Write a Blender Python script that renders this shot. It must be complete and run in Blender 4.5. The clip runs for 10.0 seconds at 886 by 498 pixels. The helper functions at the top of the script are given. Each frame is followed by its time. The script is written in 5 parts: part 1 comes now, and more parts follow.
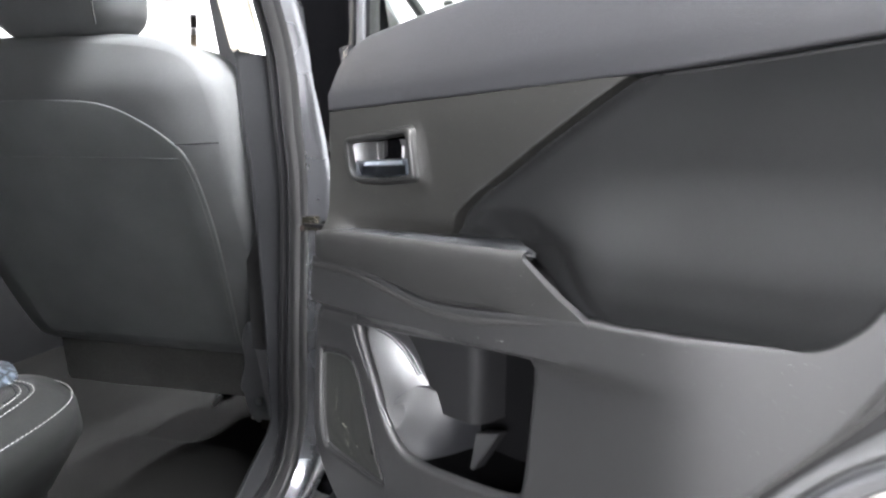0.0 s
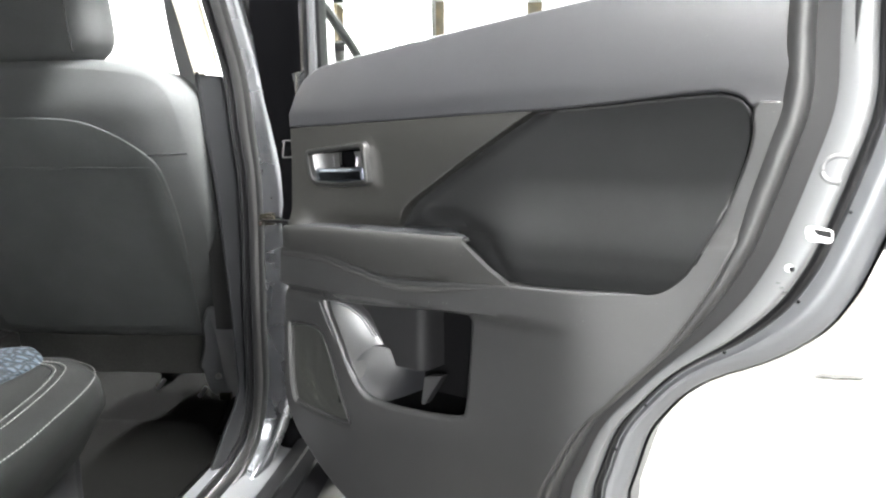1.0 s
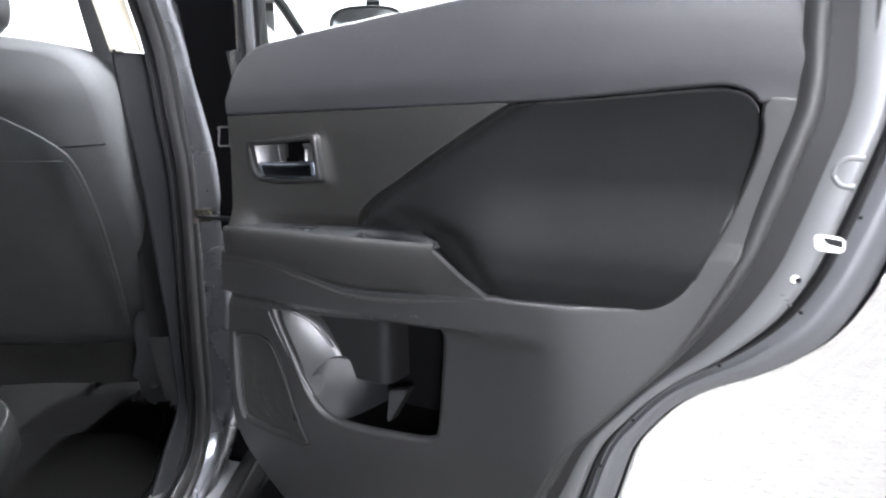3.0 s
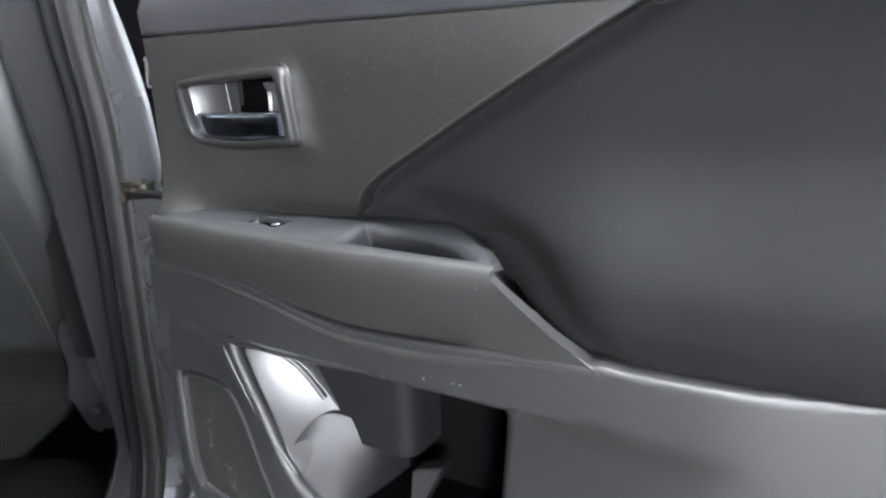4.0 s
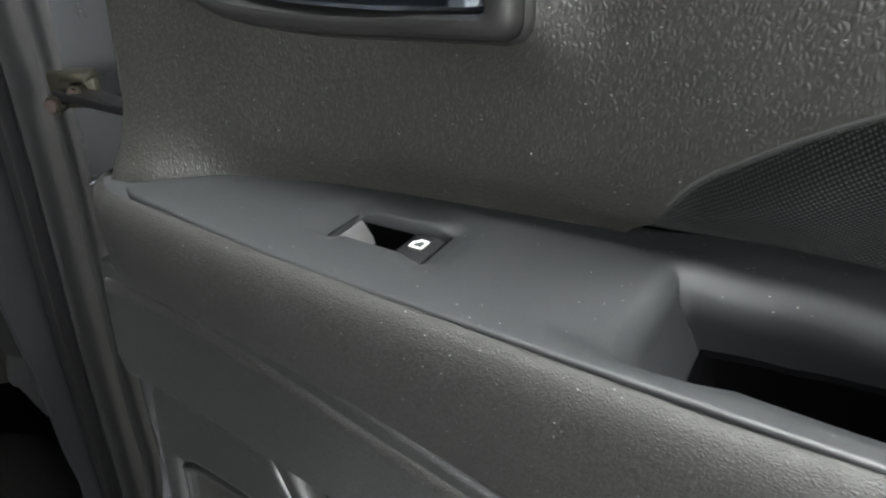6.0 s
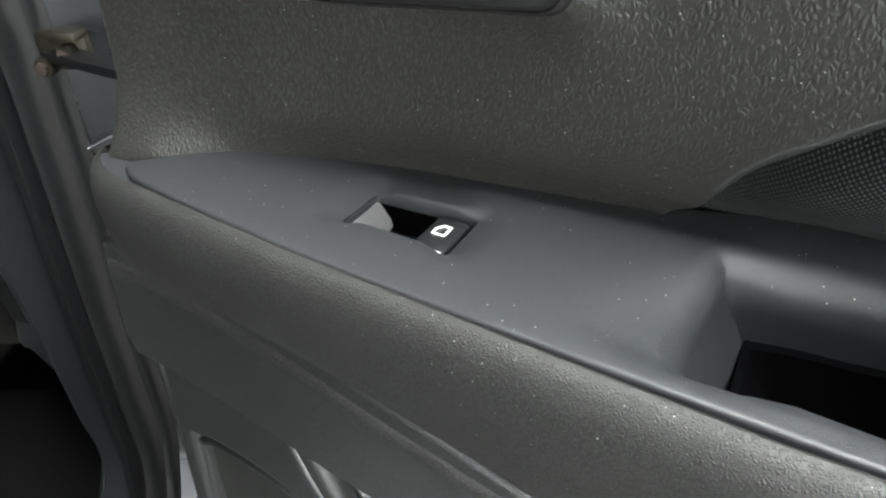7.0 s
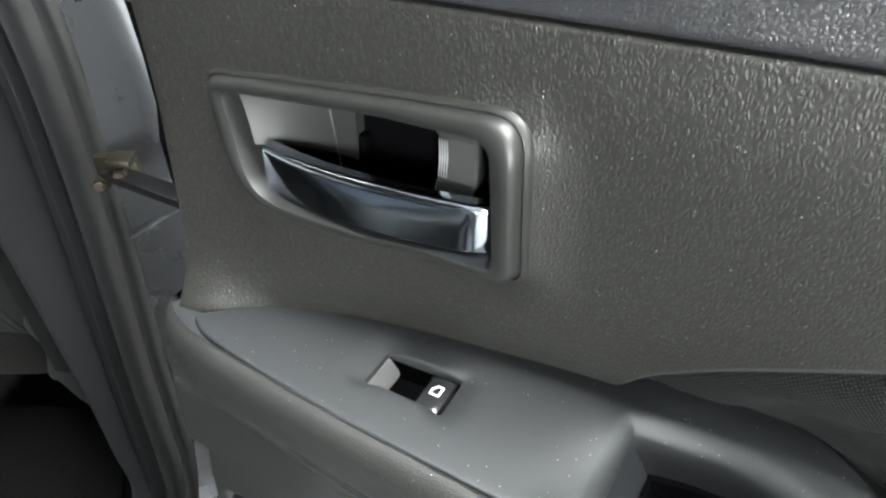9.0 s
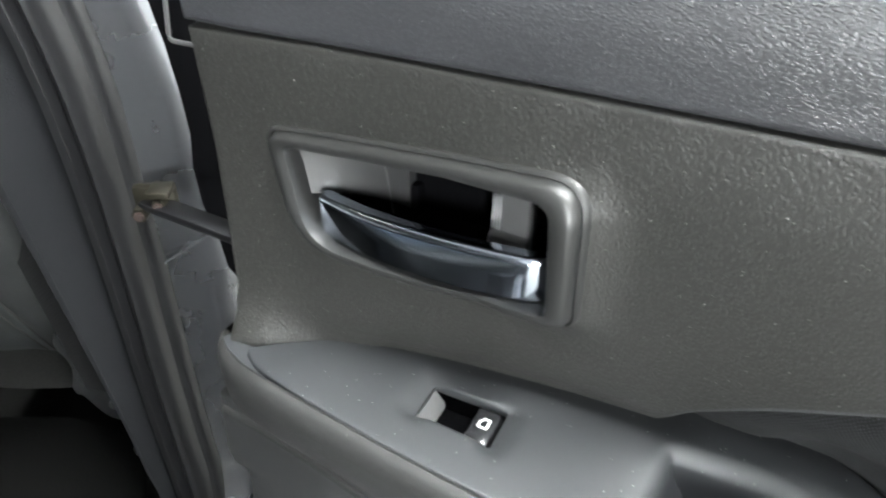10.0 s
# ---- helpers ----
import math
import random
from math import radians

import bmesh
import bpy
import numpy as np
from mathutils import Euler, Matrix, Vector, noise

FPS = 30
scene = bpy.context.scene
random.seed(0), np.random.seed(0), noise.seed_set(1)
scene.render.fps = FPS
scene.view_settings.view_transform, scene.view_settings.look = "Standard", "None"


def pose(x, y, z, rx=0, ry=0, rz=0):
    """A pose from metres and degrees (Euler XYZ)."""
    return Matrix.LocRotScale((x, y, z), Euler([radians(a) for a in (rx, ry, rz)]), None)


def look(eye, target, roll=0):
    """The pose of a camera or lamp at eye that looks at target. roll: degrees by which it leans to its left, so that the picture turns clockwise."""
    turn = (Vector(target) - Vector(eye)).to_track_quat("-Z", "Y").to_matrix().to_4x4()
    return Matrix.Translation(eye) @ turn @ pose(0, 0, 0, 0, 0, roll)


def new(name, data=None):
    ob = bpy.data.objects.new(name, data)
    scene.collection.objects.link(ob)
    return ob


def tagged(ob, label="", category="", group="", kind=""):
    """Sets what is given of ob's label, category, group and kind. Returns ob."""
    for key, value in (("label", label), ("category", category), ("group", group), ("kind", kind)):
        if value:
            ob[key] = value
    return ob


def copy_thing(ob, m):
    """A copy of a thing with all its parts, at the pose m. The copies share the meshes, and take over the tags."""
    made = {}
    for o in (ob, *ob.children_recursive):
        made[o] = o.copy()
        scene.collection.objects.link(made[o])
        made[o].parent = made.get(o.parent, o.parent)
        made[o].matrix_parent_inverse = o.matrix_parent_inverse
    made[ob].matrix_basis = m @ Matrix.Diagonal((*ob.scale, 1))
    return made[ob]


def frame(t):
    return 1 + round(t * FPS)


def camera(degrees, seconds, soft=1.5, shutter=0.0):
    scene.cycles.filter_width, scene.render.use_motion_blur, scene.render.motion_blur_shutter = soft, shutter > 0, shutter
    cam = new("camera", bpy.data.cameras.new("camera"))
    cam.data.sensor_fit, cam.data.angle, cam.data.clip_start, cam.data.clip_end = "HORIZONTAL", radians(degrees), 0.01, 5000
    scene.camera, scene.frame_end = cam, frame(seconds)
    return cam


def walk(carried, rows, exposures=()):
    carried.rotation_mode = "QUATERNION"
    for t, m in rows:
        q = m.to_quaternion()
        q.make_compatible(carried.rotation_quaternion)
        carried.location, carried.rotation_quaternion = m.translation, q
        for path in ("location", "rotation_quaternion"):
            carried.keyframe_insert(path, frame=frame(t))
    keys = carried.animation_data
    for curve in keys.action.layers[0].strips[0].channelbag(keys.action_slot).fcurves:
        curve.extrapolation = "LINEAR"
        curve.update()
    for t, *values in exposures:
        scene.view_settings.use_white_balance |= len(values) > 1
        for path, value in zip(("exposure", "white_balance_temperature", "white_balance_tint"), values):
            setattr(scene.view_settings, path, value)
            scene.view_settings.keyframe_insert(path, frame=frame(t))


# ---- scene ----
cam = camera(67.2, 10.0, soft=2.2, shutter=0.5)
PATH = [
    (0, (-0.007, 0.002, 0.956), (-1.389, 1.43, 0.73), 0.7),
    (0.5, (0.069, -0.146, 0.959), (-1.16, 1.411, 0.704), -0.2),
    (1, (0.101, -0.263, 0.995), (-1.025, 1.366, 0.718), -0.5),
    (1.5, (0.08, -0.296, 1.014), (-0.978, 1.373, 0.708), -0.7),
    (2, (0.063, -0.293, 1.035), (-0.934, 1.41, 0.708), -0.9),
    (2.5, (0.053, -0.28, 1.046), (-0.902, 1.443, 0.7), -0.9),
    (4, (-0.248, 0.163, 1.031), (-1.208, 1.819, 0.453), -1.8),
    (4.5, (-0.392, 0.309, 1.019), (-1.278, 1.957, 0.311), -1.0),
    (5, (-0.476, 0.396, 0.999), (-1.342, 2.019, 0.215), -0.0),
    (5.5, (-0.536, 0.432, 0.996), (-1.409, 2.0, 0.114), -0.0),
    (6, (-0.601, 0.449, 0.989), (-1.458, 1.978, 0.025), 0.7),
    (7.5, (-0.62, 0.469, 1.008), (-1.427, 1.89, -0.145), -0.3),
    (8, (-0.62, 0.462, 1.036), (-1.405, 1.899, -0.113), 0.9),
    (8.5, (-0.616, 0.451, 1.085), (-1.393, 1.883, -0.075), 1.0),
    (9, (-0.611, 0.441, 1.12), (-1.373, 1.872, -0.052), 1.3),
    (9.5, (-0.611, 0.435, 1.138), (-1.367, 1.86, -0.044), 1.1),
    (10, (-0.634, 0.428, 1.149), (-1.383, 1.857, -0.033), 1.0),
]
walk(cam, [(t, look(eye, target, roll)) for t, eye, target, roll in PATH], exposures=((0, 0.9, 6300, 13), (0.5, 1.05, 6450, 10), (1, 0.9, 6500, 9), (1.5, 0.6, 6300, 12), (2, 0.35, 6150, 15), (2.5, 0.0, 6100, 15), (4, 0.82, 6100, 11), (4.5, 0.65, 6350, 8), (5, 0.4, 6500, 9), (6, 0.3, 6450, 7), (7.5, 0.4, 6400, 5), (8.5, 0.5, 6400, 5), (9, 0.75, 6400, 5), (9.5, 0.95, 6350, 6), (10, 0.9, 6300, 6)))

from mathutils.geometry import delaunay_2d_cdt

# ---- world, lamps and exposure ----
world = bpy.data.worlds.new("world")
scene.world = world
world.use_nodes = True
world.node_tree.nodes["Background"].inputs[0].default_value = (0.9, 0.95, 1.0, 1)
world.node_tree.nodes["Background"].inputs[1].default_value = 0.05
# strengths and places of light sources added out of view
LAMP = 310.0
WINDOW = 250.0
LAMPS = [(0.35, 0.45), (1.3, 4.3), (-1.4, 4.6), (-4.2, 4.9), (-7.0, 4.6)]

FWD = Vector((-0.485, 0.875, 0.0))
OUT = Vector((0.875, 0.485, 0.0))


def car(a, b, z):
    """A place from metres outwards and forwards along the car, and the height."""
    return OUT * a + FWD * b + Vector((0, 0, z))


# ---- materials ----
def nodes_of(name):
    m = bpy.data.materials.new(name)
    m.use_nodes = True
    return m, m.node_tree.nodes, m.node_tree.links, m.node_tree.nodes["Principled BSDF"]


def surface(name, col, rough=0.5, metal=0.0, grain=0.0, grain_size=0.002, kind="voronoi", spread=0.15, dust=0.0,
            blotch=0.12, coat=0.0, spec=0.5, col2=None, weave=0.0, stretch=(1, 1, 1)):
    """A procedural surface: colour varied at two scales, with a fine relief."""
    m, n, k, b = nodes_of(name)
    tc = n.new("ShaderNodeTexCoord")
    big = n.new("ShaderNodeTexNoise")
    big.inputs["Scale"].default_value = 9.0
    big.inputs["Detail"].default_value = 6
    k.new(tc.outputs["Object"], big.inputs["Vector"])
    small = n.new("ShaderNodeTexNoise")
    small.inputs["Scale"].default_value = 260.0
    small.inputs["Detail"].default_value = 3
    k.new(tc.outputs["Object"], small.inputs["Vector"])
    mix = n.new("ShaderNodeMix")
    mix.data_type = "RGBA"
    c = Vector(col)
    d = Vector(col2) if col2 else c * (1 - 2 * blotch)
    mix.inputs["A"].default_value = (*(c * (1 + blotch)), 1)
    mix.inputs["B"].default_value = (*d, 1)
    k.new(big.outputs["Fac"], mix.inputs["Factor"])
    last = mix.outputs["Result"]
    speck = n.new("ShaderNodeMix")
    speck.data_type, speck.blend_type = "RGBA", "MULTIPLY"
    speck.inputs["Factor"].default_value = spread
    k.new(last, speck.inputs["A"])
    k.new(small.outputs["Fac"], speck.inputs["B"])
    last = speck.outputs["Result"]
    if dust:
        spots = n.new("ShaderNodeTexVoronoi")
        spots.inputs["Scale"].default_value = 420.0
        k.new(tc.outputs["Object"], spots.inputs["Vector"])
        dot = n.new("ShaderNodeMath")
        dot.operation, dot.inputs[1].default_value = "LESS_THAN", 0.10
        k.new(spots.outputs["Distance"], dot.inputs[0])
        rare = n.new("ShaderNodeSeparateColor")
        k.new(spots.outputs["Color"], rare.inputs["Color"])
        some = n.new("ShaderNodeMath")
        some.operation, some.inputs[1].default_value = "LESS_THAN", 0.13
        k.new(rare.outputs["Red"], some.inputs[0])
        both = n.new("ShaderNodeMath")
        both.operation = "MULTIPLY"
        k.new(dot.outputs[0], both.inputs[0])
        k.new(some.outputs[0], both.inputs[1])
        scaled = n.new("ShaderNodeMath")
        scaled.operation, scaled.inputs[1].default_value = "MULTIPLY", dust
        k.new(both.outputs[0], scaled.inputs[0])
        dm = n.new("ShaderNodeMix")
        dm.data_type = "RGBA"
        dm.inputs["B"].default_value = (0.38, 0.37, 0.36, 1)
        k.new(scaled.outputs[0], dm.inputs["Factor"])
        k.new(last, dm.inputs["A"])
        last = dm.outputs["Result"]
    k.new(last, b.inputs["Base Color"])
    rr = n.new("ShaderNodeMapRange")
    rr.inputs["To Min"].default_value = max(0.02, rough - 0.07)
    rr.inputs["To Max"].default_value = min(1.0, rough + 0.07)
    k.new(big.outputs["Fac"], rr.inputs["Value"])
    k.new(rr.outputs["Result"], b.inputs["Roughness"])
    b.inputs["Metallic"].default_value = metal
    b.inputs["Specular IOR Level"].default_value = spec
    b.inputs["Coat Weight"].default_value = coat
    if grain:
        mp = n.new("ShaderNodeMapping")
        mp.inputs["Scale"].default_value = stretch
        k.new(tc.outputs["Object"], mp.inputs["Vector"])
        if kind == "voronoi":
            wob = n.new("ShaderNodeTexNoise")
            wob.inputs["Scale"].default_value = 0.6 / grain_size
            k.new(mp.outputs["Vector"], wob.inputs["Vector"])
            add = n.new("ShaderNodeVectorMath")
            add.operation = "MULTIPLY_ADD"
            add.inputs[1].default_value = (grain_size * 1.6,) * 3
            k.new(wob.outputs["Color"], add.inputs[0])
            k.new(mp.outputs["Vector"], add.inputs[2])
            tex = n.new("ShaderNodeTexVoronoi")
            tex.feature = "DISTANCE_TO_EDGE"
            tex.inputs["Scale"].default_value = 1 / grain_size
            k.new(add.outputs[0], tex.inputs["Vector"])
            soft = n.new("ShaderNodeMapRange")
            soft.interpolation_type = "SMOOTHSTEP"
            soft.inputs["From Max"].default_value = 0.42
            k.new(tex.outputs["Distance"], soft.inputs["Value"])
            out = soft.outputs["Result"]
        elif kind == "weave":
            wv = []
            mp.inputs["Rotation"].default_value = (0.0, 0.72, 0.2)
            for direction in ("X", "Z"):
                w = n.new("ShaderNodeTexWave")
                w.bands_direction = direction
                w.inputs["Scale"].default_value = 0.32 / grain_size
                w.inputs["Distortion"].default_value = 0.35
                w.inputs["Detail Scale"].default_value = 2
                k.new(mp.outputs["Vector"], w.inputs["Vector"])
                wv.append(w)
            ad = n.new("ShaderNodeMath")
            ad.operation = "MULTIPLY"
            k.new(wv[0].outputs["Fac"], ad.inputs[0])
            k.new(wv[1].outputs["Fac"], ad.inputs[1])
            out = ad.outputs[0]
        else:
            tex = n.new("ShaderNodeTexNoise")
            tex.inputs["Scale"].default_value = 1 / grain_size
            tex.inputs["Detail"].default_value = 5
            k.new(mp.outputs["Vector"], tex.inputs["Vector"])
            out = tex.outputs["Fac"]
        bump = n.new("ShaderNodeBump")
        bump.inputs["Strength"].default_value = grain
        bump.inputs["Distance"].default_value = grain_size * 0.25
        k.new(out, bump.inputs["Height"])
        k.new(bump.outputs["Normal"], b.inputs["Normal"])
        if weave:
            wm = n.new("ShaderNodeMix")
            wm.data_type, wm.blend_type = "RGBA", "MULTIPLY"
            wm.inputs["Factor"].default_value = weave
            k.new(last, wm.inputs["A"])
            k.new(out, wm.inputs["B"])
            k.new(wm.outputs["Result"], b.inputs["Base Color"])
    return m


def perforated(name, pitch):
    """Dark plastic with a grid of small round holes and some dust."""
    m, n, k, b = nodes_of(name)
    tc = n.new("ShaderNodeTexCoord")
    holes = n.new("ShaderNodeTexVoronoi")
    holes.inputs["Scale"].default_value = 1 / pitch
    holes.inputs["Randomness"].default_value = 0.12
    k.new(tc.outputs["Object"], holes.inputs["Vector"])
    rim = n.new("ShaderNodeMapRange")
    rim.inputs["From Min"].default_value, rim.inputs["From Max"].default_value = 0.30, 0.42
    k.new(holes.outputs["Distance"], rim.inputs["Value"])
    dirt = n.new("ShaderNodeTexNoise")
    dirt.inputs["Scale"].default_value = 30.0
    dirt.inputs["Detail"].default_value = 5
    k.new(tc.outputs["Object"], dirt.inputs["Vector"])
    tone = n.new("ShaderNodeMix")
    tone.data_type = "RGBA"
    tone.inputs["A"].default_value, tone.inputs["B"].default_value = (0.005, 0.0053, 0.0050, 1), (0.013, 0.0136, 0.012, 1)
    k.new(dirt.outputs["Fac"], tone.inputs["Factor"])
    dark = n.new("ShaderNodeMix")
    dark.data_type = "RGBA"
    dark.inputs["A"].default_value = (0.001, 0.001, 0.001, 1)
    k.new(rim.outputs["Result"], dark.inputs["Factor"])
    k.new(tone.outputs["Result"], dark.inputs["B"])
    k.new(dark.outputs["Result"], b.inputs["Base Color"])
    b.inputs["Roughness"].default_value = 0.6
    b.inputs["Specular IOR Level"].default_value = 0.3
    bump = n.new("ShaderNodeBump")
    bump.inputs["Strength"].default_value, bump.inputs["Distance"].default_value = 0.9, 0.0008
    k.new(rim.outputs["Result"], bump.inputs["Height"])
    k.new(bump.outputs["Normal"], b.inputs["Normal"])
    return m


GRAINED = surface("grained_plastic", (0.0129, 0.0127, 0.0117), 0.46, spec=0.34, grain=0.46, grain_size=0.0016, dust=0.8, stretch=(1, 1, 0.52))
FINE_GRAIN = surface("fine_grained_plastic", (0.0081, 0.0080, 0.0077), 0.60, spec=0.40, grain=0.65, grain_size=0.0011, dust=0.8)
UPPER = surface("soft_upper_plastic", (0.0206, 0.0209, 0.0229), 0.36, grain=0.55, grain_size=0.0011, dust=0.4, stretch=(0.55, 1, 1))
LOWER = surface("hard_lower_plastic", (0.0109, 0.0109, 0.0112), 0.46, grain=0.38, grain_size=0.0013, dust=0.5)
ARMTOP = surface("armrest_plastic", (0.0184, 0.0194, 0.0210), 0.48, spec=0.33, grain=0.35, grain_size=0.0007, dust=1.0)
SATIN = surface("satin_plastic", (0.0260, 0.0264, 0.0273), 0.36, spec=0.4, grain=0.08, grain_size=0.0012)
FABRIC = surface("door_fabric", (0.0262, 0.0274, 0.0284), 0.90, grain=1.0, grain_size=0.0015, kind="weave", weave=1.0, spec=0.16)
BEZEL_MAT = surface("bezel_plastic", (0.0100, 0.0100, 0.0098), 0.47, spec=0.38, grain=0.05, grain_size=0.001)
GLOSS_BLACK = surface("gloss_black", (0.012, 0.012, 0.013), 0.22)
RUBBER = surface("rubber", (0.0050, 0.0050, 0.0055), 0.38, grain=0.15, grain_size=0.002, kind="noise", spec=0.24)
SLIDER = surface("slider_plastic", (0.034, 0.034, 0.034), 0.36)
CHROME = surface("chrome", (0.50, 0.55, 0.63), 0.10, metal=1.0, spread=0.05, blotch=0.03, dust=0.5)
BOWL = surface("silver_grey_plastic", (0.0162, 0.0162, 0.0162), 0.36, grain=0.06, grain_size=0.001)
PAINT = surface("grey_metallic_paint", (0.1144, 0.1170, 0.1232), 0.46, metal=0.55, coat=0.12, spread=0.08, blotch=0.05)
INNER_PAINT = surface("grey_inner_paint", (0.1150, 0.1165, 0.1190), 0.46, metal=0.45, coat=0.08, spread=0.08, blotch=0.06)
# car paint copy whose tone and gloss imitate shade at the pillar
JAMB_SHADE_PAINT = surface("grey_paint_shade_copy", (0.1418, 0.1449, 0.1557), 0.27, metal=0.92, spread=0.08, blotch=0.05)
EDGE_STRIP = surface("dark_edge_strip", (0.0050, 0.0048, 0.0052), 0.60, spec=0.3, blotch=0.1, grain=0.1, grain_size=0.002)
DARK_STEEL = surface("dark_grey_steel", (0.0510, 0.0498, 0.0510), 0.45, metal=0.2, blotch=0.1)
GRILLE = perforated("perforated_grille", 0.0030)
BEIGE = surface("cream_pillar_trim", (0.34, 0.31, 0.25), 0.6, grain=0.1, grain_size=0.002)
PILLAR_TRIM = surface("dark_pillar_trim", (0.0050, 0.0053, 0.0063), 0.72, grain=0.3, grain_size=0.002, spec=0.16)
SEAT_CLOTH = surface("seat_cloth", (0.1228, 0.1304, 0.1325), 0.95, grain=0.5, grain_size=0.0016, kind="weave", weave=0.25, spec=0.2)
SEAT_SIDE = surface("seat_leatherette", (0.0808, 0.0841, 0.0859), 0.70, grain=0.3, grain_size=0.002, spec=0.22)
# trim plastic in two darker tones that imitate shade in the pocket
POCKET_SHADE_GREY = surface("shade_toned_pocket_plastic", (0.0062, 0.0062, 0.0066), 0.65, spec=0.12)
POCKET_SHADE_BLACK = surface("deep_shade_pocket_plastic", (0.0016, 0.0016, 0.0018), 0.85, spec=0.03)
BOTTLE_WALL = surface("bottle_holder_plastic", (0.0080, 0.0083, 0.0094), 0.5, spec=0.3)
RECLINER = surface("recliner_plastic", (0.1350, 0.1368, 0.1476), 0.38, grain=0.4, grain_size=0.001)
CARPET = surface("carpet", (0.0027, 0.0027, 0.0025), 1.0, grain=1.0, grain_size=0.003, kind="noise", spread=0.7, spec=0.1)
FLAP = surface("felt_flap", (0.0775, 0.0775, 0.0749), 1.0, grain=0.8, grain_size=0.003, kind="noise", spread=0.5, spec=0.1)
BLUE_CLOTH = surface("patterned_blue_cloth", (0.0390, 0.0510, 0.0660), 0.9, grain=1.0, grain_size=0.014, weave=0.85, blotch=0.2, spec=0.2)
THREAD = surface("thread", (0.1680, 0.1680, 0.1620), 0.8)
DARK_THREAD = surface("dark_thread", (0.0648, 0.0594, 0.0540), 0.8)
WEB = surface("belt_webbing", (0.014, 0.014, 0.015), 0.75, grain=0.5, grain_size=0.003, kind="weave")
BRASS = surface("dirty_zinc_plated_steel", (0.0300, 0.0270, 0.0180), 0.48, metal=0.8, blotch=0.45, spread=0.5)
RUST = surface("rusty_steel", (0.0234, 0.0124, 0.0094), 0.6, metal=0.3, blotch=0.4)
STEEL = surface("bare_steel", (0.5, 0.5, 0.5), 0.3, metal=1.0)
FLOOR = surface("studded_rubber_floor", (0.0900, 0.0880, 0.0800), 0.55, grain=0.15, grain_size=0.02, kind="noise", spread=0.2, blotch=0.1)
WALL = surface("white_wall", (0.82, 0.82, 0.81), 0.8, grain=0.1, grain_size=0.01, kind="noise", blotch=0.03)
SHELF = surface("shelf_goods", (0.32, 0.24, 0.13), 0.7, col2=(0.06, 0.07, 0.08))
CEILING = surface("grey_ceiling", (0.2700, 0.2700, 0.2700), 0.8, blotch=0.1)
# scoop plastic coloured lighter to imitate the light that falls on it
LIT_RAMP = surface("lightened_switch_scoop", (0.0788, 0.0788, 0.0798), 0.24)
BACK_WALL = surface("dark_wall", (0.09, 0.09, 0.095), 0.8, blotch=0.1)
# near-black that imitates deep shade in recesses and gaps
SHADE_BLACK = surface("recess_shade_black", (0.0015, 0.0015, 0.0017), 0.9, spec=0.0)
CUP_WALL = surface("smooth_cup_plastic", (0.0144, 0.0150, 0.0168), 0.42, spec=0.35)
CUSHION = surface("cushion_leatherette", (0.0037, 0.0041, 0.0041), 0.62, grain=0.3, grain_size=0.002, spec=0.15)
CRUMB = surface("dry_grass", (0.10, 0.103, 0.08), 0.9, blotch=0.4, spec=0.1)
WHITE_MARK = surface("white_print", (0.85, 0.85, 0.85), 0.5, blotch=0.0, spread=0.0)


def glowing(name, col, strength):
    m, n, k, b = nodes_of(name)
    b.inputs["Base Color"].default_value = (0.8, 0.8, 0.8, 1)
    b.inputs["Emission Color"].default_value = (*col, 1)
    b.inputs["Emission Strength"].default_value = strength
    return m


def glazing(name, tint, gloss):
    m, n, k, b = nodes_of(name)
    clear = n.new("ShaderNodeBsdfTransparent")
    clear.inputs["Color"].default_value = (*tint, 1)
    shine = n.new("ShaderNodeBsdfGlossy")
    shine.inputs["Roughness"].default_value = 0.02
    fres = n.new("ShaderNodeFresnel")
    fres.inputs["IOR"].default_value = gloss
    mixed = n.new("ShaderNodeMixShader")
    k.new(fres.outputs[0], mixed.inputs[0])
    k.new(clear.outputs[0], mixed.inputs[1])
    k.new(shine.outputs[0], mixed.inputs[2])
    k.new(mixed.outputs[0], n["Material Output"].inputs["Surface"])
    return m


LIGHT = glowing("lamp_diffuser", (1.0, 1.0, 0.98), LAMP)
# glow of the added window pane
ADDED_GLOW = glowing("added_window_glow", (1.0, 1.0, 1.0), WINDOW)
GLASS = glazing("tempered_glass", (0.90, 0.95, 0.92), 1.45)


# ---- mesh tools ----
def ss(lo, hi, v):
    t = min(1.0, max(0.0, (v - lo) / (hi - lo)))
    return t * t * (3 - 2 * t)


def lerp(xs, ys, v):
    return float(np.interp(v, xs, ys))


def spline(pts, n=8, closed=False):
    """A smooth curve through the control points (any number of coordinates)."""
    p = [Vector(q) for q in pts]
    m = len(p)
    out = []
    for i in range(m if closed else m - 1):
        if closed:
            a, b, c, d = p[i - 1], p[i], p[(i + 1) % m], p[(i + 2) % m]
        else:
            b, c = p[i], p[i + 1]
            a = p[i - 1] if i else b * 2 - c
            d = p[i + 2] if i + 2 < m else c * 2 - b
        for j in range(n):
            t = j / n
            out.append(0.5 * (2 * b + (c - a) * t + (2 * a - 5 * b + 4 * c - d) * t * t + (3 * b - a - 3 * c + d) * t ** 3))
    if not closed:
        out.append(p[-1].copy())
    return out


def even(pts, n):
    """n points at even steps along a polyline."""
    p = np.array([tuple(q) for q in pts])
    s = np.r_[0, np.cumsum(np.linalg.norm(np.diff(p, axis=0), axis=1))]
    w = np.linspace(0, s[-1], n)
    return [Vector([float(np.interp(v, s, p[:, c])) for c in range(p.shape[1])]) for v in w]


